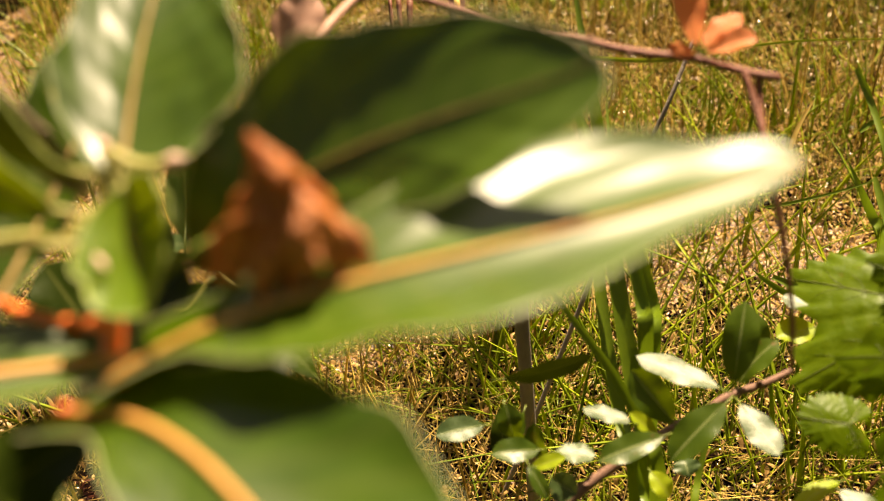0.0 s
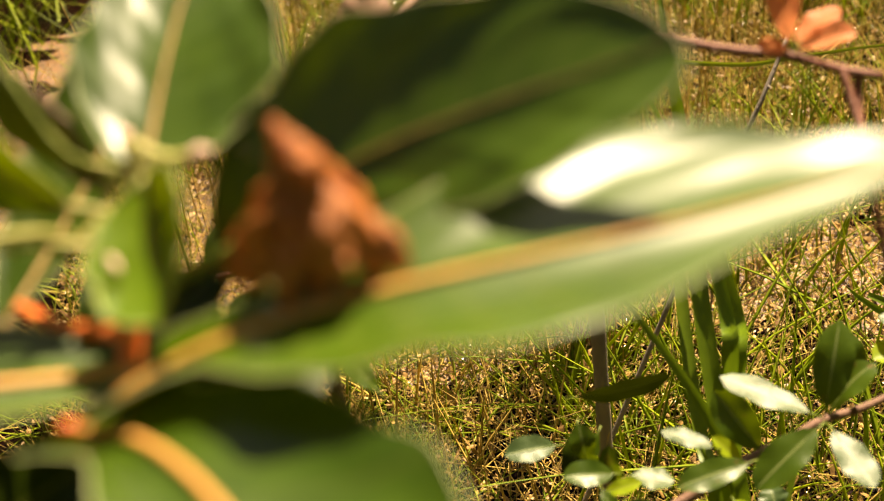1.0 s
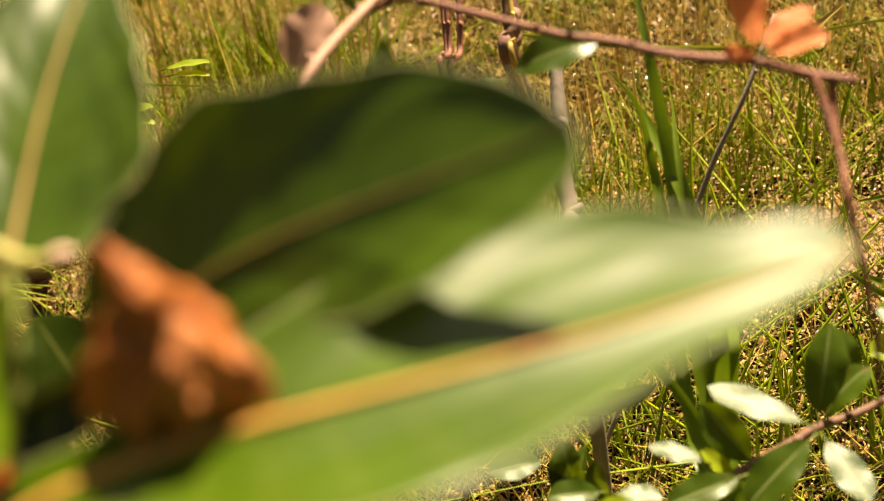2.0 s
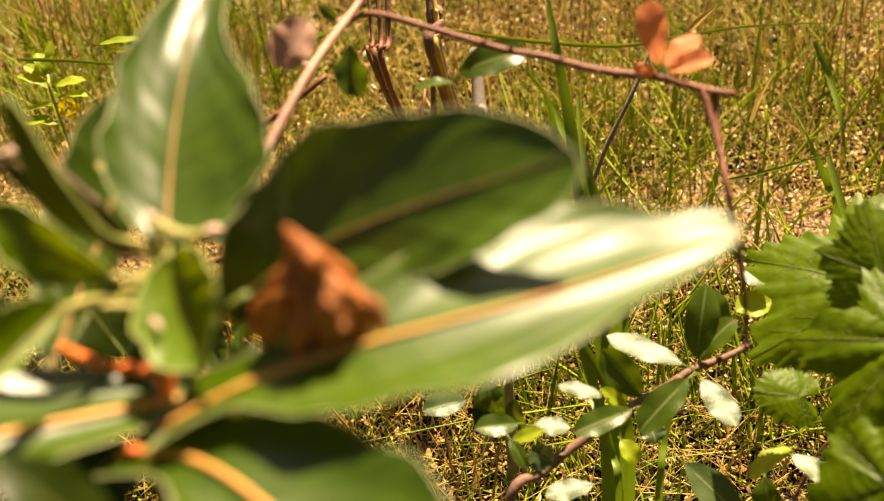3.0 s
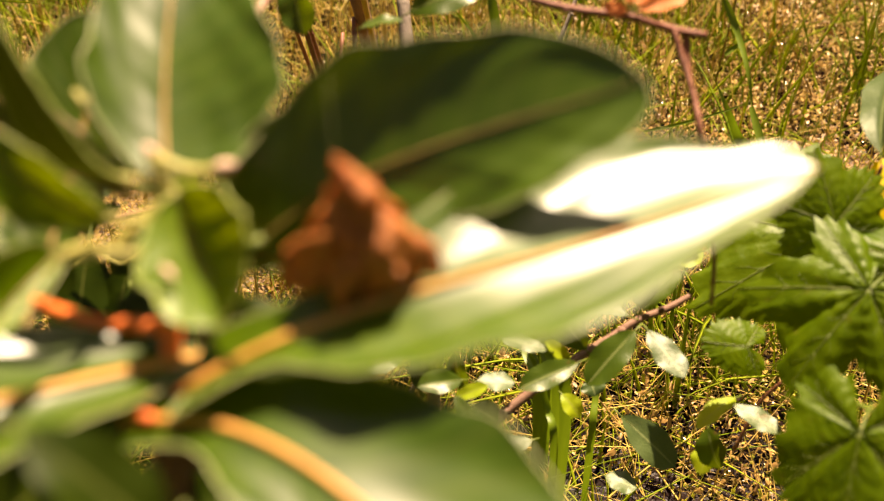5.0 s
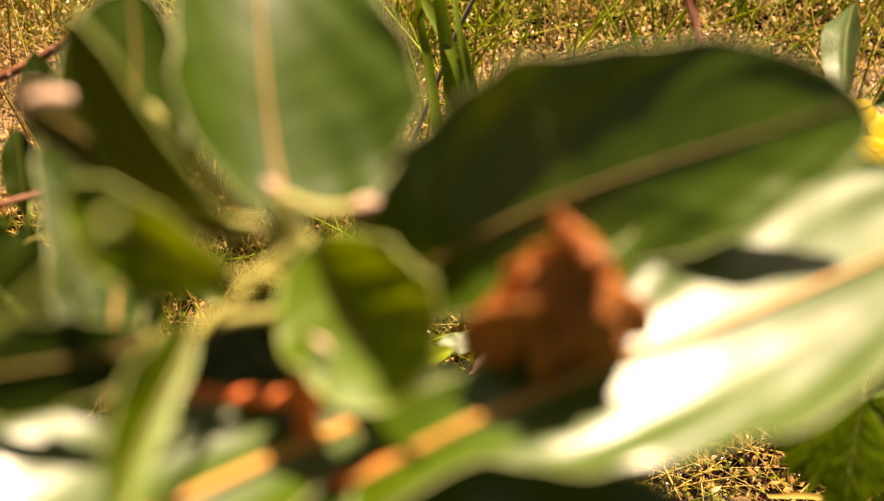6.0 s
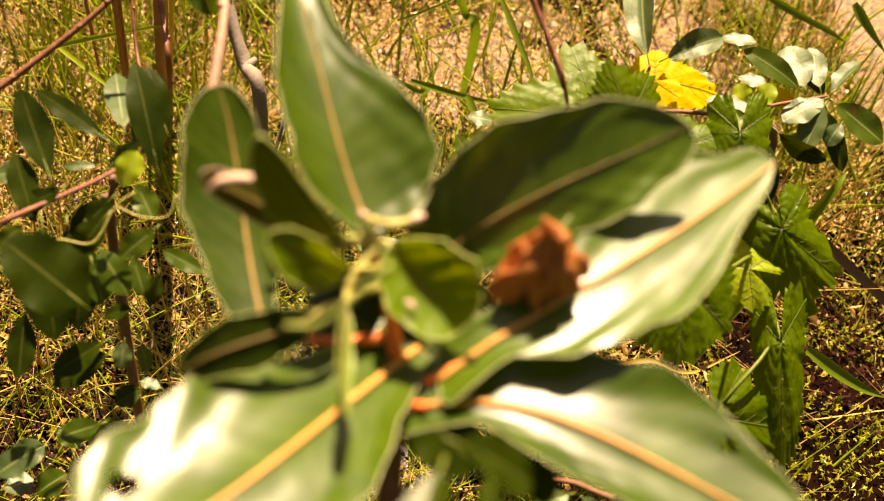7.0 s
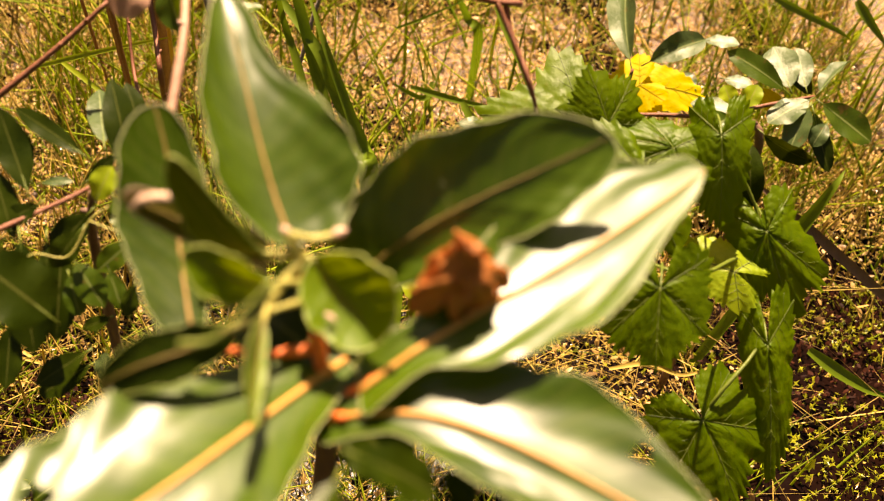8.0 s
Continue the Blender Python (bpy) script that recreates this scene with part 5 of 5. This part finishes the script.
grass_blade([(0.073, 0.2515, -0.02), (0.073, 0.2415, 0.0904), (0.064, 0.2563, 0.1129), (0.0513, 0.2898, 0.162), (0.0477, 0.3038, 0.1818), (0.0416, 0.3196, 0.2132), (0.0362, 0.3276, 0.2416), (0.031, 0.3408, 0.2612), (0.0268, 0.3544, 0.2806)], 0.0081, BLADE, 'bright green broad grass blade standing in water', (0.0742, -0.8359, 0.5438))
grass_blade([(0.0634, 0.2476, -0.02), (0.0634, 0.2376, 0.091), (0.0558, 0.2556, 0.1106), (0.0462, 0.2831, 0.1444), (0.0393, 0.3131, 0.1809), (0.0346, 0.3251, 0.1996), (0.0297, 0.3284, 0.2228), (0.0172, 0.3269, 0.2417)], 0.0061, BLADE, 'pale green bent grass blade', (0.0915, -0.8415, 0.5325))
grass_blade([(0.0669, 0.2618, -0.02), (0.0669, 0.2518, 0.1495), (0.0649, 0.2653, 0.161), (0.0574, 0.2814, 0.1856), (0.0492, 0.2992, 0.2114), (0.0446, 0.3212, 0.2297)], 0.0068, BLADE, 'bright green broad grass blade standing in water', (-0.1461, -0.7639, 0.6286))
grass_blade([(0.0681, 0.2728, -0.02), (0.0681, 0.2628, 0.135), (0.0667, 0.2809, 0.1508), (0.0573, 0.2961, 0.1739), (0.0491, 0.3081, 0.1946), (0.0343, 0.3311, 0.2109), (0.0274, 0.3415, 0.2181)], 0.0099, BLADE, 'bright green broad grass blade standing in water', (-0.1411, -0.7648, 0.6287))
grass_blade([(0.075, 0.2291, -0.02), (0.075, 0.2191, 0.1062), (0.0672, 0.23, 0.126), (0.0542, 0.2361, 0.1495), (0.0347, 0.2422, 0.1759), (0.0254, 0.2458, 0.1852)], 0.0055, BLADE, 'pale green leaning grass blade', (0.07, -0.7714, 0.6325))
grass_blade([(0.0711, 0.2265, -0.02), (0.0711, 0.2165, 0.0798), (0.0675, 0.2262, 0.0956), (0.0605, 0.2331, 0.1172), (0.0491, 0.2375, 0.1368)], 0.0036, BLADE, 'bright green broad grass blade standing in water', (0.0456, -0.7101, 0.7026))
grass_blade([(0.1934, 0.4885, -0.02), (0.1934, 0.4785, 0.0648), (0.1867, 0.4862, 0.0771), (0.1778, 0.4862, 0.096), (0.1693, 0.4956, 0.1112)], 0.0073, BLADE, 'dark green grass blade', (-0.1296, -0.8394, 0.5279))
grass_blade([(0.089, 0.2452, -0.02), (0.089, 0.2352, 0.0657), (0.0905, 0.2479, 0.0837), (0.0937, 0.2608, 0.1014), (0.0894, 0.2692, 0.1155)], 0.0035, BLADE, 'bright green broad grass blade standing in water', (0.002, -0.7194, 0.6945))
grass_blade([(0.4836, 0.1160, -0.02), (0.3420, 0.2180, 0.0826), (0.3226, 0.2319, 0.0967), (0.301, 0.2429, 0.1125), (0.29, 0.2554, 0.1203)], 0.006, BARK, 'dark leaning dead blade', (-0.5144, -0.5576, 0.6515))
grass_blade([(0.2546, 0.2084, -0.02), (0.3120, 0.2273, 0.0890), (0.3217, 0.2305, 0.1075), (0.3312, 0.2336, 0.1255), (0.3386, 0.239, 0.1325)], 0.0084, BLADE, 'green leaning grass blade', (-0.5194, -0.5625, 0.6433))
grass_blade([(0.1265, 0.4088, 0.0831), (0.1473, 0.399, 0.0802), (0.1682, 0.3898, 0.078), (0.1876, 0.3829, 0.0773)], 0.0045, BLADE, 'thin green grass blade lying level', (-0.2636, -0.7313, 0.6291))
grass_blade([(0.1661, 0.375, 0.1657), (0.1716, 0.3585, 0.1526), (0.1772, 0.3422, 0.1396), (0.1795, 0.3265, 0.1262)], 0.004, BLADE, 'dark green grass blade', (-0.3055, -0.7382, 0.6015))
grass_blade([(0.1395, 0.3389, 0.1255), (0.1432, 0.3304, 0.1189), (0.1468, 0.3221, 0.1125)], 0.0047, BLADE, 'short green grass blade', (-0.2558, -0.7263, 0.638))
grass_blade([(0.3865, 0.4285, 0.1186), (0.406, 0.4148, 0.1121), (0.4274, 0.4006, 0.1057), (0.4379, 0.3921, 0.1013)], 0.0055, BLADE, 'green grass blade lying level', (-0.5453, -0.6579, 0.5194))
grass_blade([(0.4176, 0.3784, 0.1448), (0.4247, 0.3655, 0.1353), (0.4349, 0.349, 0.1236)], 0.0067, BLADE, 'bright green leaning grass blade', (-0.5693, -0.6464, 0.5079))
grass_blade([(0.3199, 0.1839, 0.0404), (0.336, 0.1699, 0.0327), (0.351, 0.1586, 0.0271), (0.3632, 0.1518, 0.0246)], 0.008, BLADE, 'dark green grass blade over water', (-0.5352, -0.4318, 0.726))
grass_blade([(0.2574, 0.2057, 0.0839), (0.2878, 0.1976, 0.0848), (0.3185, 0.1909, 0.0872), (0.3553, 0.1832, 0.0903)], 0.00157, STRAW, 'pale dry straw lying level', (-0.5298, -0.5158, 0.6732))
grass_blade([(0.1869, 0.1782, 0.0623), (0.208, 0.1753, 0.0656), (0.228, 0.1661, 0.0624), (0.2563, 0.1681, 0.0726)], 0.0027, STRAW, 'pale straw lying over water', (-0.4164, -0.5074, 0.7544))
grass_blade([(-0.1499, 0.3121, 0.0060), (-0.1318, 0.2946, 0.0070), (-0.1168, 0.2804, 0.0050)], 0.0028, STRAW, 'pale straw lying on the water', (0.1488, -0.6042, 0.7828))
grass_blade([(-0.1520, 0.2996, 0.0080), (-0.1296, 0.2876, 0.0070), (-0.1071, 0.2754, 0.0060)], 0.0021, STRAW, 'pale straw lying on the water', (0.1457, -0.5946, 0.7907))
grass_blade([(-0.0315, 0.392, 0.2276), (0.0105, 0.3954, 0.2193), (0.0584, 0.4018, 0.2131), (0.0881, 0.4095, 0.2144), (0.1296, 0.4202, 0.216), (0.1922, 0.4319, 0.2127)], 0.0021, GRASS, 'long thin arching grass blade', (0.0022, -0.9057, 0.424))
grass_blade([(0.1446, 0.4214, 0.0758), (0.1382, 0.4143, 0.0681), (0.1245, 0.4161, 0.0747), (0.1158, 0.4187, 0.0809)], 0.0041, BLADE, 'dark green bent blade', (-0.0545, -0.8134, 0.5792))
grass_blade([(-0.1012, 0.4107, 0.1236), (-0.0724, 0.4079, 0.1313), (-0.0469, 0.4049, 0.1376), (-0.0152, 0.4006, 0.145)], 0.0032, GRASS, 'yellow-green arching grass blade', (-0.0031, -0.8108, 0.5853))
grass_blade([(-0.0909, 0.4269, 0.1167), (-0.0778, 0.4146, 0.1105), (-0.0632, 0.4007, 0.1032), (-0.0544, 0.3933, 0.0999)], 0.0033, GRASS, 'yellow-green arching grass blade', (0.0209, -0.784, 0.6204))
grass_blade([(-0.2581, 0.3558, 0.2266), (-0.2341, 0.3585, 0.2248), (-0.21, 0.3605, 0.2221), (-0.1853, 0.3628, 0.2194)], 0.00187, GRASS, 'long thin pale grass blade lying level', (0.4642, -0.792, 0.3965))
grass_blade([(0.1784, 0.57, 0.1358), (0.1886, 0.5581, 0.1167), (0.1956, 0.5347, 0.0993), (0.2002, 0.5198, 0.0778)], 0.0045, BLADE, 'green leaning grass blade', (-0.1393, -0.8676, 0.4774))
grass_blade([(0.1212, 0.4362, 0.111), (0.1379, 0.4411, 0.1124), (0.1646, 0.4501, 0.1163), (0.1862, 0.4585, 0.1209)], 0.00176, BLADE, 'green leaning grass blade', (-0.1079, -0.8521, 0.5122))
grass_blade([(0.1816, 0.5466, 0.1034), (0.189, 0.5513, 0.1074), (0.2, 0.5566, 0.1111)], 0.0034, BLADE, 'short green grass blade', (-0.1292, -0.8778, 0.4613))
grass_blade([(0.1362, 0.497, 0.1153), (0.1412, 0.5065, 0.1266), (0.1495, 0.5176, 0.139)], 0.0029, STRAW, 'pale dry straw stalk', (-0.0734, -0.8804, 0.4686))
grass_blade([(0.0966, 0.5071, 0.1733), (0.1032, 0.5123, 0.1784), (0.1117, 0.518, 0.1834)], 0.0035, STRAW, 'pale dry straw stalk', (-0.0225, -0.9123, 0.4088))
# Pale stalk standing in for the bright lit edge of the brown post.
tagged(stem('stick', [(-0.032, 0.3816, 0.2531), (-0.0284, 0.3701, 0.2366), (-0.0237, 0.3562, 0.2164), (-0.0237, 0.5162, -0.03)], [0.00139, 0.00128], STRAW, None, knots=3), 'thin pale dead stalk beside a brown post', 'stick', '')

# ---- creeping shrub below the whorl ----
creeping_shrub = thing("shrub", (0.1045, 0.0456, 0.0), "small creeping shrub with dull grey-green leaves", "shrub")
stem('stem', [(0.1045, 0.0456, -0.02), (0.1045, 0.0356, 0.1764), (0.1004, 0.0365, 0.1882)], [0.00146, 0.00125, 0.00104], BARK, creeping_shrub)
stem('branch', [(0.072, 0.0468, 0.1945), (0.087, 0.0443, 0.191), (0.1005, 0.0367, 0.1885), (0.1152, 0.0309, 0.1882), (0.1315, 0.0257, 0.1826)], [0.00084, 0.00094, 0.00073], RED_TWIG, creeping_shrub, 'thin brown branch', knots=0)
small_leaf(creeping_shrub, (0.0863, 0.0392, 0.1923), (0.0708, 0.0373, 0.1856), 0.0091, (-0.0863, -0.0336, 0.9957), SHRUB)
small_leaf(creeping_shrub, (0.0881, 0.0379, 0.1918), (0.0933, 0.0323, 0.1885), 0.0053, (-0.1938, -0.2378, 0.9518), PALE)
small_leaf(creeping_shrub, (0.0972, 0.0365, 0.1873), (0.0872, 0.0329, 0.1807), 0.0071, (-0.0953, -0.0287, 0.995), SHRUB)
small_leaf(creeping_shrub, (0.1146, 0.0301, 0.1897), (0.1326, 0.0226, 0.1889), 0.0054, (-0.1187, -0.0222, 0.9927), SHRUB)
small_leaf(creeping_shrub, (0.112, 0.031, 0.1872), (0.1137, 0.0227, 0.1803), 0.0042, (-0.2241, -0.2191, 0.9496), PALE)
small_leaf(creeping_shrub, (0.1218, 0.0269, 0.1867), (0.1228, 0.0204, 0.1812), 0.0033, (-0.7667, -0.2321, 0.5986), SHRUB)
small_leaf(creeping_shrub, (0.0764, 0.0456, 0.1912), (0.0726, 0.0419, 0.1866), 0.005, (-0.168, -0.2508, 0.9533), SHRUB)
small_leaf(creeping_shrub, (0.1045, 0.0356, 0.1764), (0.1099, 0.0294, 0.1726), 0.0064, (-0.3241, -0.4431, 0.8358), SHADE_GREEN)
small_leaf(creeping_shrub, (0.1769, 0.0159, 0.1698), (0.1802, 0.0259, 0.18), 0.0096, (-0.3059, -0.1933, 0.9322), SHRUB)
small_leaf(creeping_shrub, (0.1695, 0.0202, 0.1651), (0.1683, 0.0321, 0.1754), 0.0097, (-0.443, -0.4049, 0.7998), SHADE_GREEN)
small_leaf(creeping_shrub, (0.2125, 0.0113, 0.165), (0.222, 0.015, 0.1714), 0.0089, (-0.1702, 0.0005, 0.9854), SHRUB)

# ---- small herb with a yellow flower ----
herb = thing("herb", (-0.2974, 0.4436, 0.0), "small lime-green herb with one yellow flower", "herb")
stem('stem', [(-0.2974, 0.4436, -0.02), (-0.2974, 0.4336, 0.1489), (-0.3005, 0.44, 0.174)], [0.00125, 0.00115, 0.00084], SHOOT, herb)
small_leaf(herb, (-0.303, 0.4427, 0.1706), (-0.3106, 0.4507, 0.1838), 0.0095, (0.1833, -0.1839, 0.9657), LIME)
small_leaf(herb, (-0.3022, 0.4427, 0.1705), (-0.3028, 0.4517, 0.1826), 0.0088, (0.1816, -0.1845, 0.9659), LIME)
small_leaf(herb, (-0.3022, 0.4421, 0.1697), (-0.3182, 0.4446, 0.178), 0.008, (0.1844, -0.182, 0.9658), LIME)
small_leaf(herb, (-0.2998, 0.4395, 0.1654), (-0.2785, 0.4457, 0.1672), 0.0095, (0.1759, -0.1833, 0.9672), LIME)
small_leaf(herb, (-0.2973, 0.4382, 0.1628), (-0.3226, 0.44, 0.1731), 0.0073, (0.1841, -0.1799, 0.9663), LIME)
small_leaf(herb, (-0.2948, 0.4277, 0.148), (-0.3226, 0.4205, 0.1467), 0.0088, (0.1826, -0.1726, 0.9679), LIME)
small_leaf(herb, (-0.2953, 0.4363, 0.1598), (-0.2767, 0.4399, 0.1589), 0.0073, (0.1742, -0.1813, 0.9679), LIME)
small_leaf(herb, (-0.2929, 0.4259, 0.1449), (-0.3127, 0.4248, 0.1494), 0.0088, (0.1803, -0.1737, 0.9681), LIME)
small_leaf(herb, (-0.2959, 0.4341, 0.1568), (-0.3159, 0.4281, 0.1549), 0.0073, (0.1819, -0.1764, 0.9674), LIME)
small_leaf(herb, (-0.2749, 0.4593, 0.1845), (-0.2447, 0.467, 0.1855), 0.0066, (0.1647, -0.1956, 0.9668), LIME)
small_leaf(herb, (-0.2712, 0.4578, 0.1812), (-0.2445, 0.4622, 0.1791), 0.0059, (0.1637, -0.1941, 0.9672), LIME)
small_leaf(herb, (-0.3025, 0.446, 0.175), (-0.3016, 0.457, 0.1895), 0.0059, (0.3797, -0.5257, 0.7612), LIME)
small_leaf(herb, (-0.2863, 0.4299, 0.1559), (-0.2792, 0.4311, 0.1554), 0.0057, (0.4935, -0.7614, 0.4203), YELLOW, name='petal', fold=0.1, a=0.9, b=0.3)
small_leaf(herb, (-0.2863, 0.4299, 0.1559), (-0.2839, 0.427, 0.1514), 0.0057, (0.4963, -0.7582, 0.4228), YELLOW, name='petal', fold=0.1, a=0.9, b=0.3)
small_leaf(herb, (-0.2863, 0.4299, 0.1559), (-0.2919, 0.4269, 0.1537), 0.0057, (0.5007, -0.7567, 0.4204), YELLOW, name='petal', fold=0.1, a=0.9, b=0.3)
small_leaf(herb, (-0.2863, 0.4299, 0.1559), (-0.2922, 0.4309, 0.1592), 0.0057, (0.5005, -0.7589, 0.4166), YELLOW, name='petal', fold=0.1, a=0.9, b=0.3)
small_leaf(herb, (-0.2863, 0.4299, 0.1559), (-0.2842, 0.4336, 0.1603), 0.0057, (0.4961, -0.7619, 0.4165), YELLOW, name='petal', fold=0.1, a=0.9, b=0.3)


# ---- marsh cover: floating weed, litter, straw and grass ----
def area(rng, n, far=1.35):
    """Random places over the marsh, thinning out with distance."""
    y = 0.08 + (far - 0.08) * rng.uniform(0, 1, n) ** 0.8
    x = rng.uniform(-0.2 - 0.5 * y, 0.34 + 0.4 * y)
    return x, y


def patches(x, y, size, seed):
    return np.array([noise.noise(Vector((a * size, b * size, seed))) for a, b in zip(x, y)])


def cover(x, y):
    """How thickly the marsh is covered: thin over the open dark water."""
    open_right = np.clip((x - 0.23) / 0.08, 0, 1) * np.clip((0.28 - y) / 0.08, 0, 1)
    open_left = 0.75 * np.clip((-0.02 - x) / 0.06, 0, 1) * np.clip((0.31 - y) / 0.08, 0, 1)
    dark_pool = 0.8 * np.exp(-(((x + 0.18) / 0.035) ** 2 + ((y - 0.54) / 0.07) ** 2))
    open_left = np.maximum(open_left, dark_pool)
    return 1 - np.maximum(open_right, open_left)


def flakes(name, label, category, n, mat, low, high, lift, tilt, seed, cut, size, far=1.35, stretch=1.6, bare=0.9, near=0.0, only_bare=False, star=0.0):
    """Many small rounded floating bits, in patches."""
    rng = np.random.default_rng(seed)
    x, y = area(rng, n, far)
    keep = (patches(x, y, size, seed) > cut) & (rng.uniform(0, 1, n) < 1 - bare * (1 - cover(x, y))) & (y + 0.25 * x > near)
    if only_bare:
        keep &= cover(x, y) < 0.7
    x, y = x[keep], y[keep]
    verts, faces = [], []
    for a, b in zip(x, y):
        r = rng.uniform(low, high)
        z = rng.uniform(0.001, lift)
        nx, ny = rng.normal(0, tilt, 2)
        spin = rng.uniform(0, 6.28)
        long = rng.uniform(1.0, stretch)
        k = len(verts)
        verts.append((a, b, z + 0.25 * r))
        for q in range(8):
            ang = q * math.pi / 4
            rr = r * (1 - star * (q % 2)) * rng.uniform(0.6, 1.25)
            dx, dy = rr * long * math.cos(ang), rr * math.sin(ang)
            px, py = dx * math.cos(spin) - dy * math.sin(spin), dx * math.sin(spin) + dy * math.cos(spin)
            verts.append((a + px, b + py, z + px * nx + py * ny))
        for q in range(8):
            faces.append((k, k + 1 + q, k + 1 + (q + 1) % 8))
    ob = link_mesh(name, verts, faces, [mat], smooth=False)
    return tagged(ob, label, category, kind="stuff")


def around(rng, n):
    """Random places over the wider marsh, outside the near patch."""
    x, y = rng.uniform(-2.4, 2.6, n), rng.uniform(-1.6, 3.2, n)
    keep = (y > 1.3) | (y < -0.35) | (x < -0.28 - 0.5 * np.maximum(y, 0)) | (x > 0.42 + 0.4 * np.maximum(y, 0))
    keep &= rng.uniform(0, 1, n) < np.clip((2.5 - np.hypot(x - 0.1, y - 0.8)) / 1.1, 0, 1)
    return x[keep], y[keep]


def blades(name, label, category, n, mat, tall, wide, lean, seed, cut, size, near=0.05, far=1.4, curve=0.5, bare=0.85, wider=False):
    """Many thin curved blades or stalks, three-sided where they are round."""
    rng = np.random.default_rng(seed)
    x, y = around(rng, n) if wider else area(rng, n, far)
    n = len(x)
    keep = (patches(x, y, size, seed) > cut) & ((y > near) | wider) & (rng.uniform(0, 1, n) < 1 - bare * (1 - cover(x, y)))
    pale = np.clip((x - 0.05) / 0.08, 0, 1) * np.clip((y - 0.38) / 0.1, 0, 1) * np.clip((0.5 - x) / 0.1, 0, 1)
    keep &= rng.uniform(0, 1, n) < 1 - 0.8 * pale * np.clip((0.72 - y) / 0.1, 0, 1)
    x, y = x[keep], y[keep]
    verts, faces = [], []
    for a, b in zip(x, y):
        h = rng.uniform(*tall)
        w = rng.uniform(*wide) * 0.5
        ang = rng.uniform(0, 6.28)
        out = abs(rng.normal(0, lean)) * h
        bow = rng.uniform(0, curve)
        ca, sa = math.cos(ang), math.sin(ang)
        turn = rng.uniform(0, 3.14)
        cx, cy = math.cos(turn), math.sin(turn)
        k = len(verts)
        for i in range(5):
            u = i / 4
            f = out * (u * (1 - bow) + bow * u * u * 1.4)
            z = -0.01 + h * (u - 0.35 * bow * min(out / h, 1.0) * u * u)
            ww = w * (1 - u ** 1.6) + 0.00012
            px, py = a + ca * f, b + sa * f
            verts += [(px - cx * ww, py - cy * ww, z), (px + cx * ww, py + cy * ww, z), (px - cy * ww * 0.6, py + cx * ww * 0.6, z)]
        for i in range(4):
            q = k + i * 3
            for s in range(3):
                t = (s + 1) % 3
                faces.append((q + s, q + t, q + 3 + t, q + 3 + s))
    ob = link_mesh(name, verts, faces, [mat])
    return tagged(ob, label, category, kind="stuff")


flakes("duckweed", "yellow-green floating duckweed and plant scraps", "duckweed", 130000, DUCKWEED, 0.0003, 0.0010, 0.012, 0.6, 11, -0.25, 7.0, bare=0.93, star=0.45, stretch=4.0)
flakes("dry_scum", "pale dry scum and husks floating on water", "plant scum", 140000, SCUM, 0.0003, 0.0010, 0.012, 0.6, 15, -0.1, 4.0, bare=1.0, near=0.4, stretch=2.4)
flakes("water_weed", "tiny lime-green leaves of floating weed", "water weed", 45000, LIMEWEED, 0.0007, 0.0021, 0.012, 0.7, 13, -0.05, 9.0, bare=0.3, stretch=1.8, star=0.65)
flakes("water_weed", "lime-green weed rosettes over dark water", "water weed", 110000, LIMEWEED, 0.0007, 0.0024, 0.010, 0.9, 19, -0.12, 14.0, bare=0.0, stretch=1.6, star=0.65, only_bare=True)
flakes("dark_litter", "dark red-brown sunken leaves and roots", "leaf litter", 80000, DARK_LITTER, 0.0005, 0.0015, 0.012, 0.6, 17, -0.4, 5.0, stretch=2.2, bare=0.0, only_bare=True)
flakes("leaf_litter", "brown wet leaf litter and husks", "leaf litter", 44000, LITTER, 0.0005, 0.0015, 0.016, 0.8, 12, -0.2, 5.0, stretch=3.0, bare=1.0)
blades("straw", "golden dry straw and reed stalks", "straw", 5000, STRAW, (0.03, 0.12), (0.0009, 0.0022), 0.5, 21, -0.1, 4.0, near=0.2)
blades("reed_stalk", "thin standing brown reed stalks", "reed", 1300, STRAW, (0.08, 0.24), (0.0009, 0.0018), 0.14, 31, -0.1, 5.0, near=0.45, curve=0.2)
blades("straw", "fallen golden straw bits", "straw", 20000, STRAW, (0.012, 0.05), (0.0005, 0.0016), 2.0, 22, -0.3, 5.0, near=0.1, bare=1.0)
blades("grass", "yellow-green marsh grass", "grass", 12000, GRASS, (0.04, 0.12), (0.0012, 0.0036), 0.7, 23, -0.06, 3.0, near=0.32, bare=1.0)
blades("grass", "low green sprouts between the straw", "grass", 28000, GRASS, (0.012, 0.05), (0.0009, 0.0028), 1.3, 24, -0.1, 6.0, near=0.1, bare=0.92)
blades("grass", "marsh grass over the wider bog", "grass", 42000, GRASS, (0.04, 0.13), (0.0015, 0.0045), 0.9, 33, -0.1, 2.0, wider=True, bare=0.3)
blades("straw", "dry straw over the wider bog", "straw", 16000, STRAW, (0.04, 0.14), (0.0012, 0.003), 1.2, 34, -0.1, 2.0, wider=True, bare=0.3)
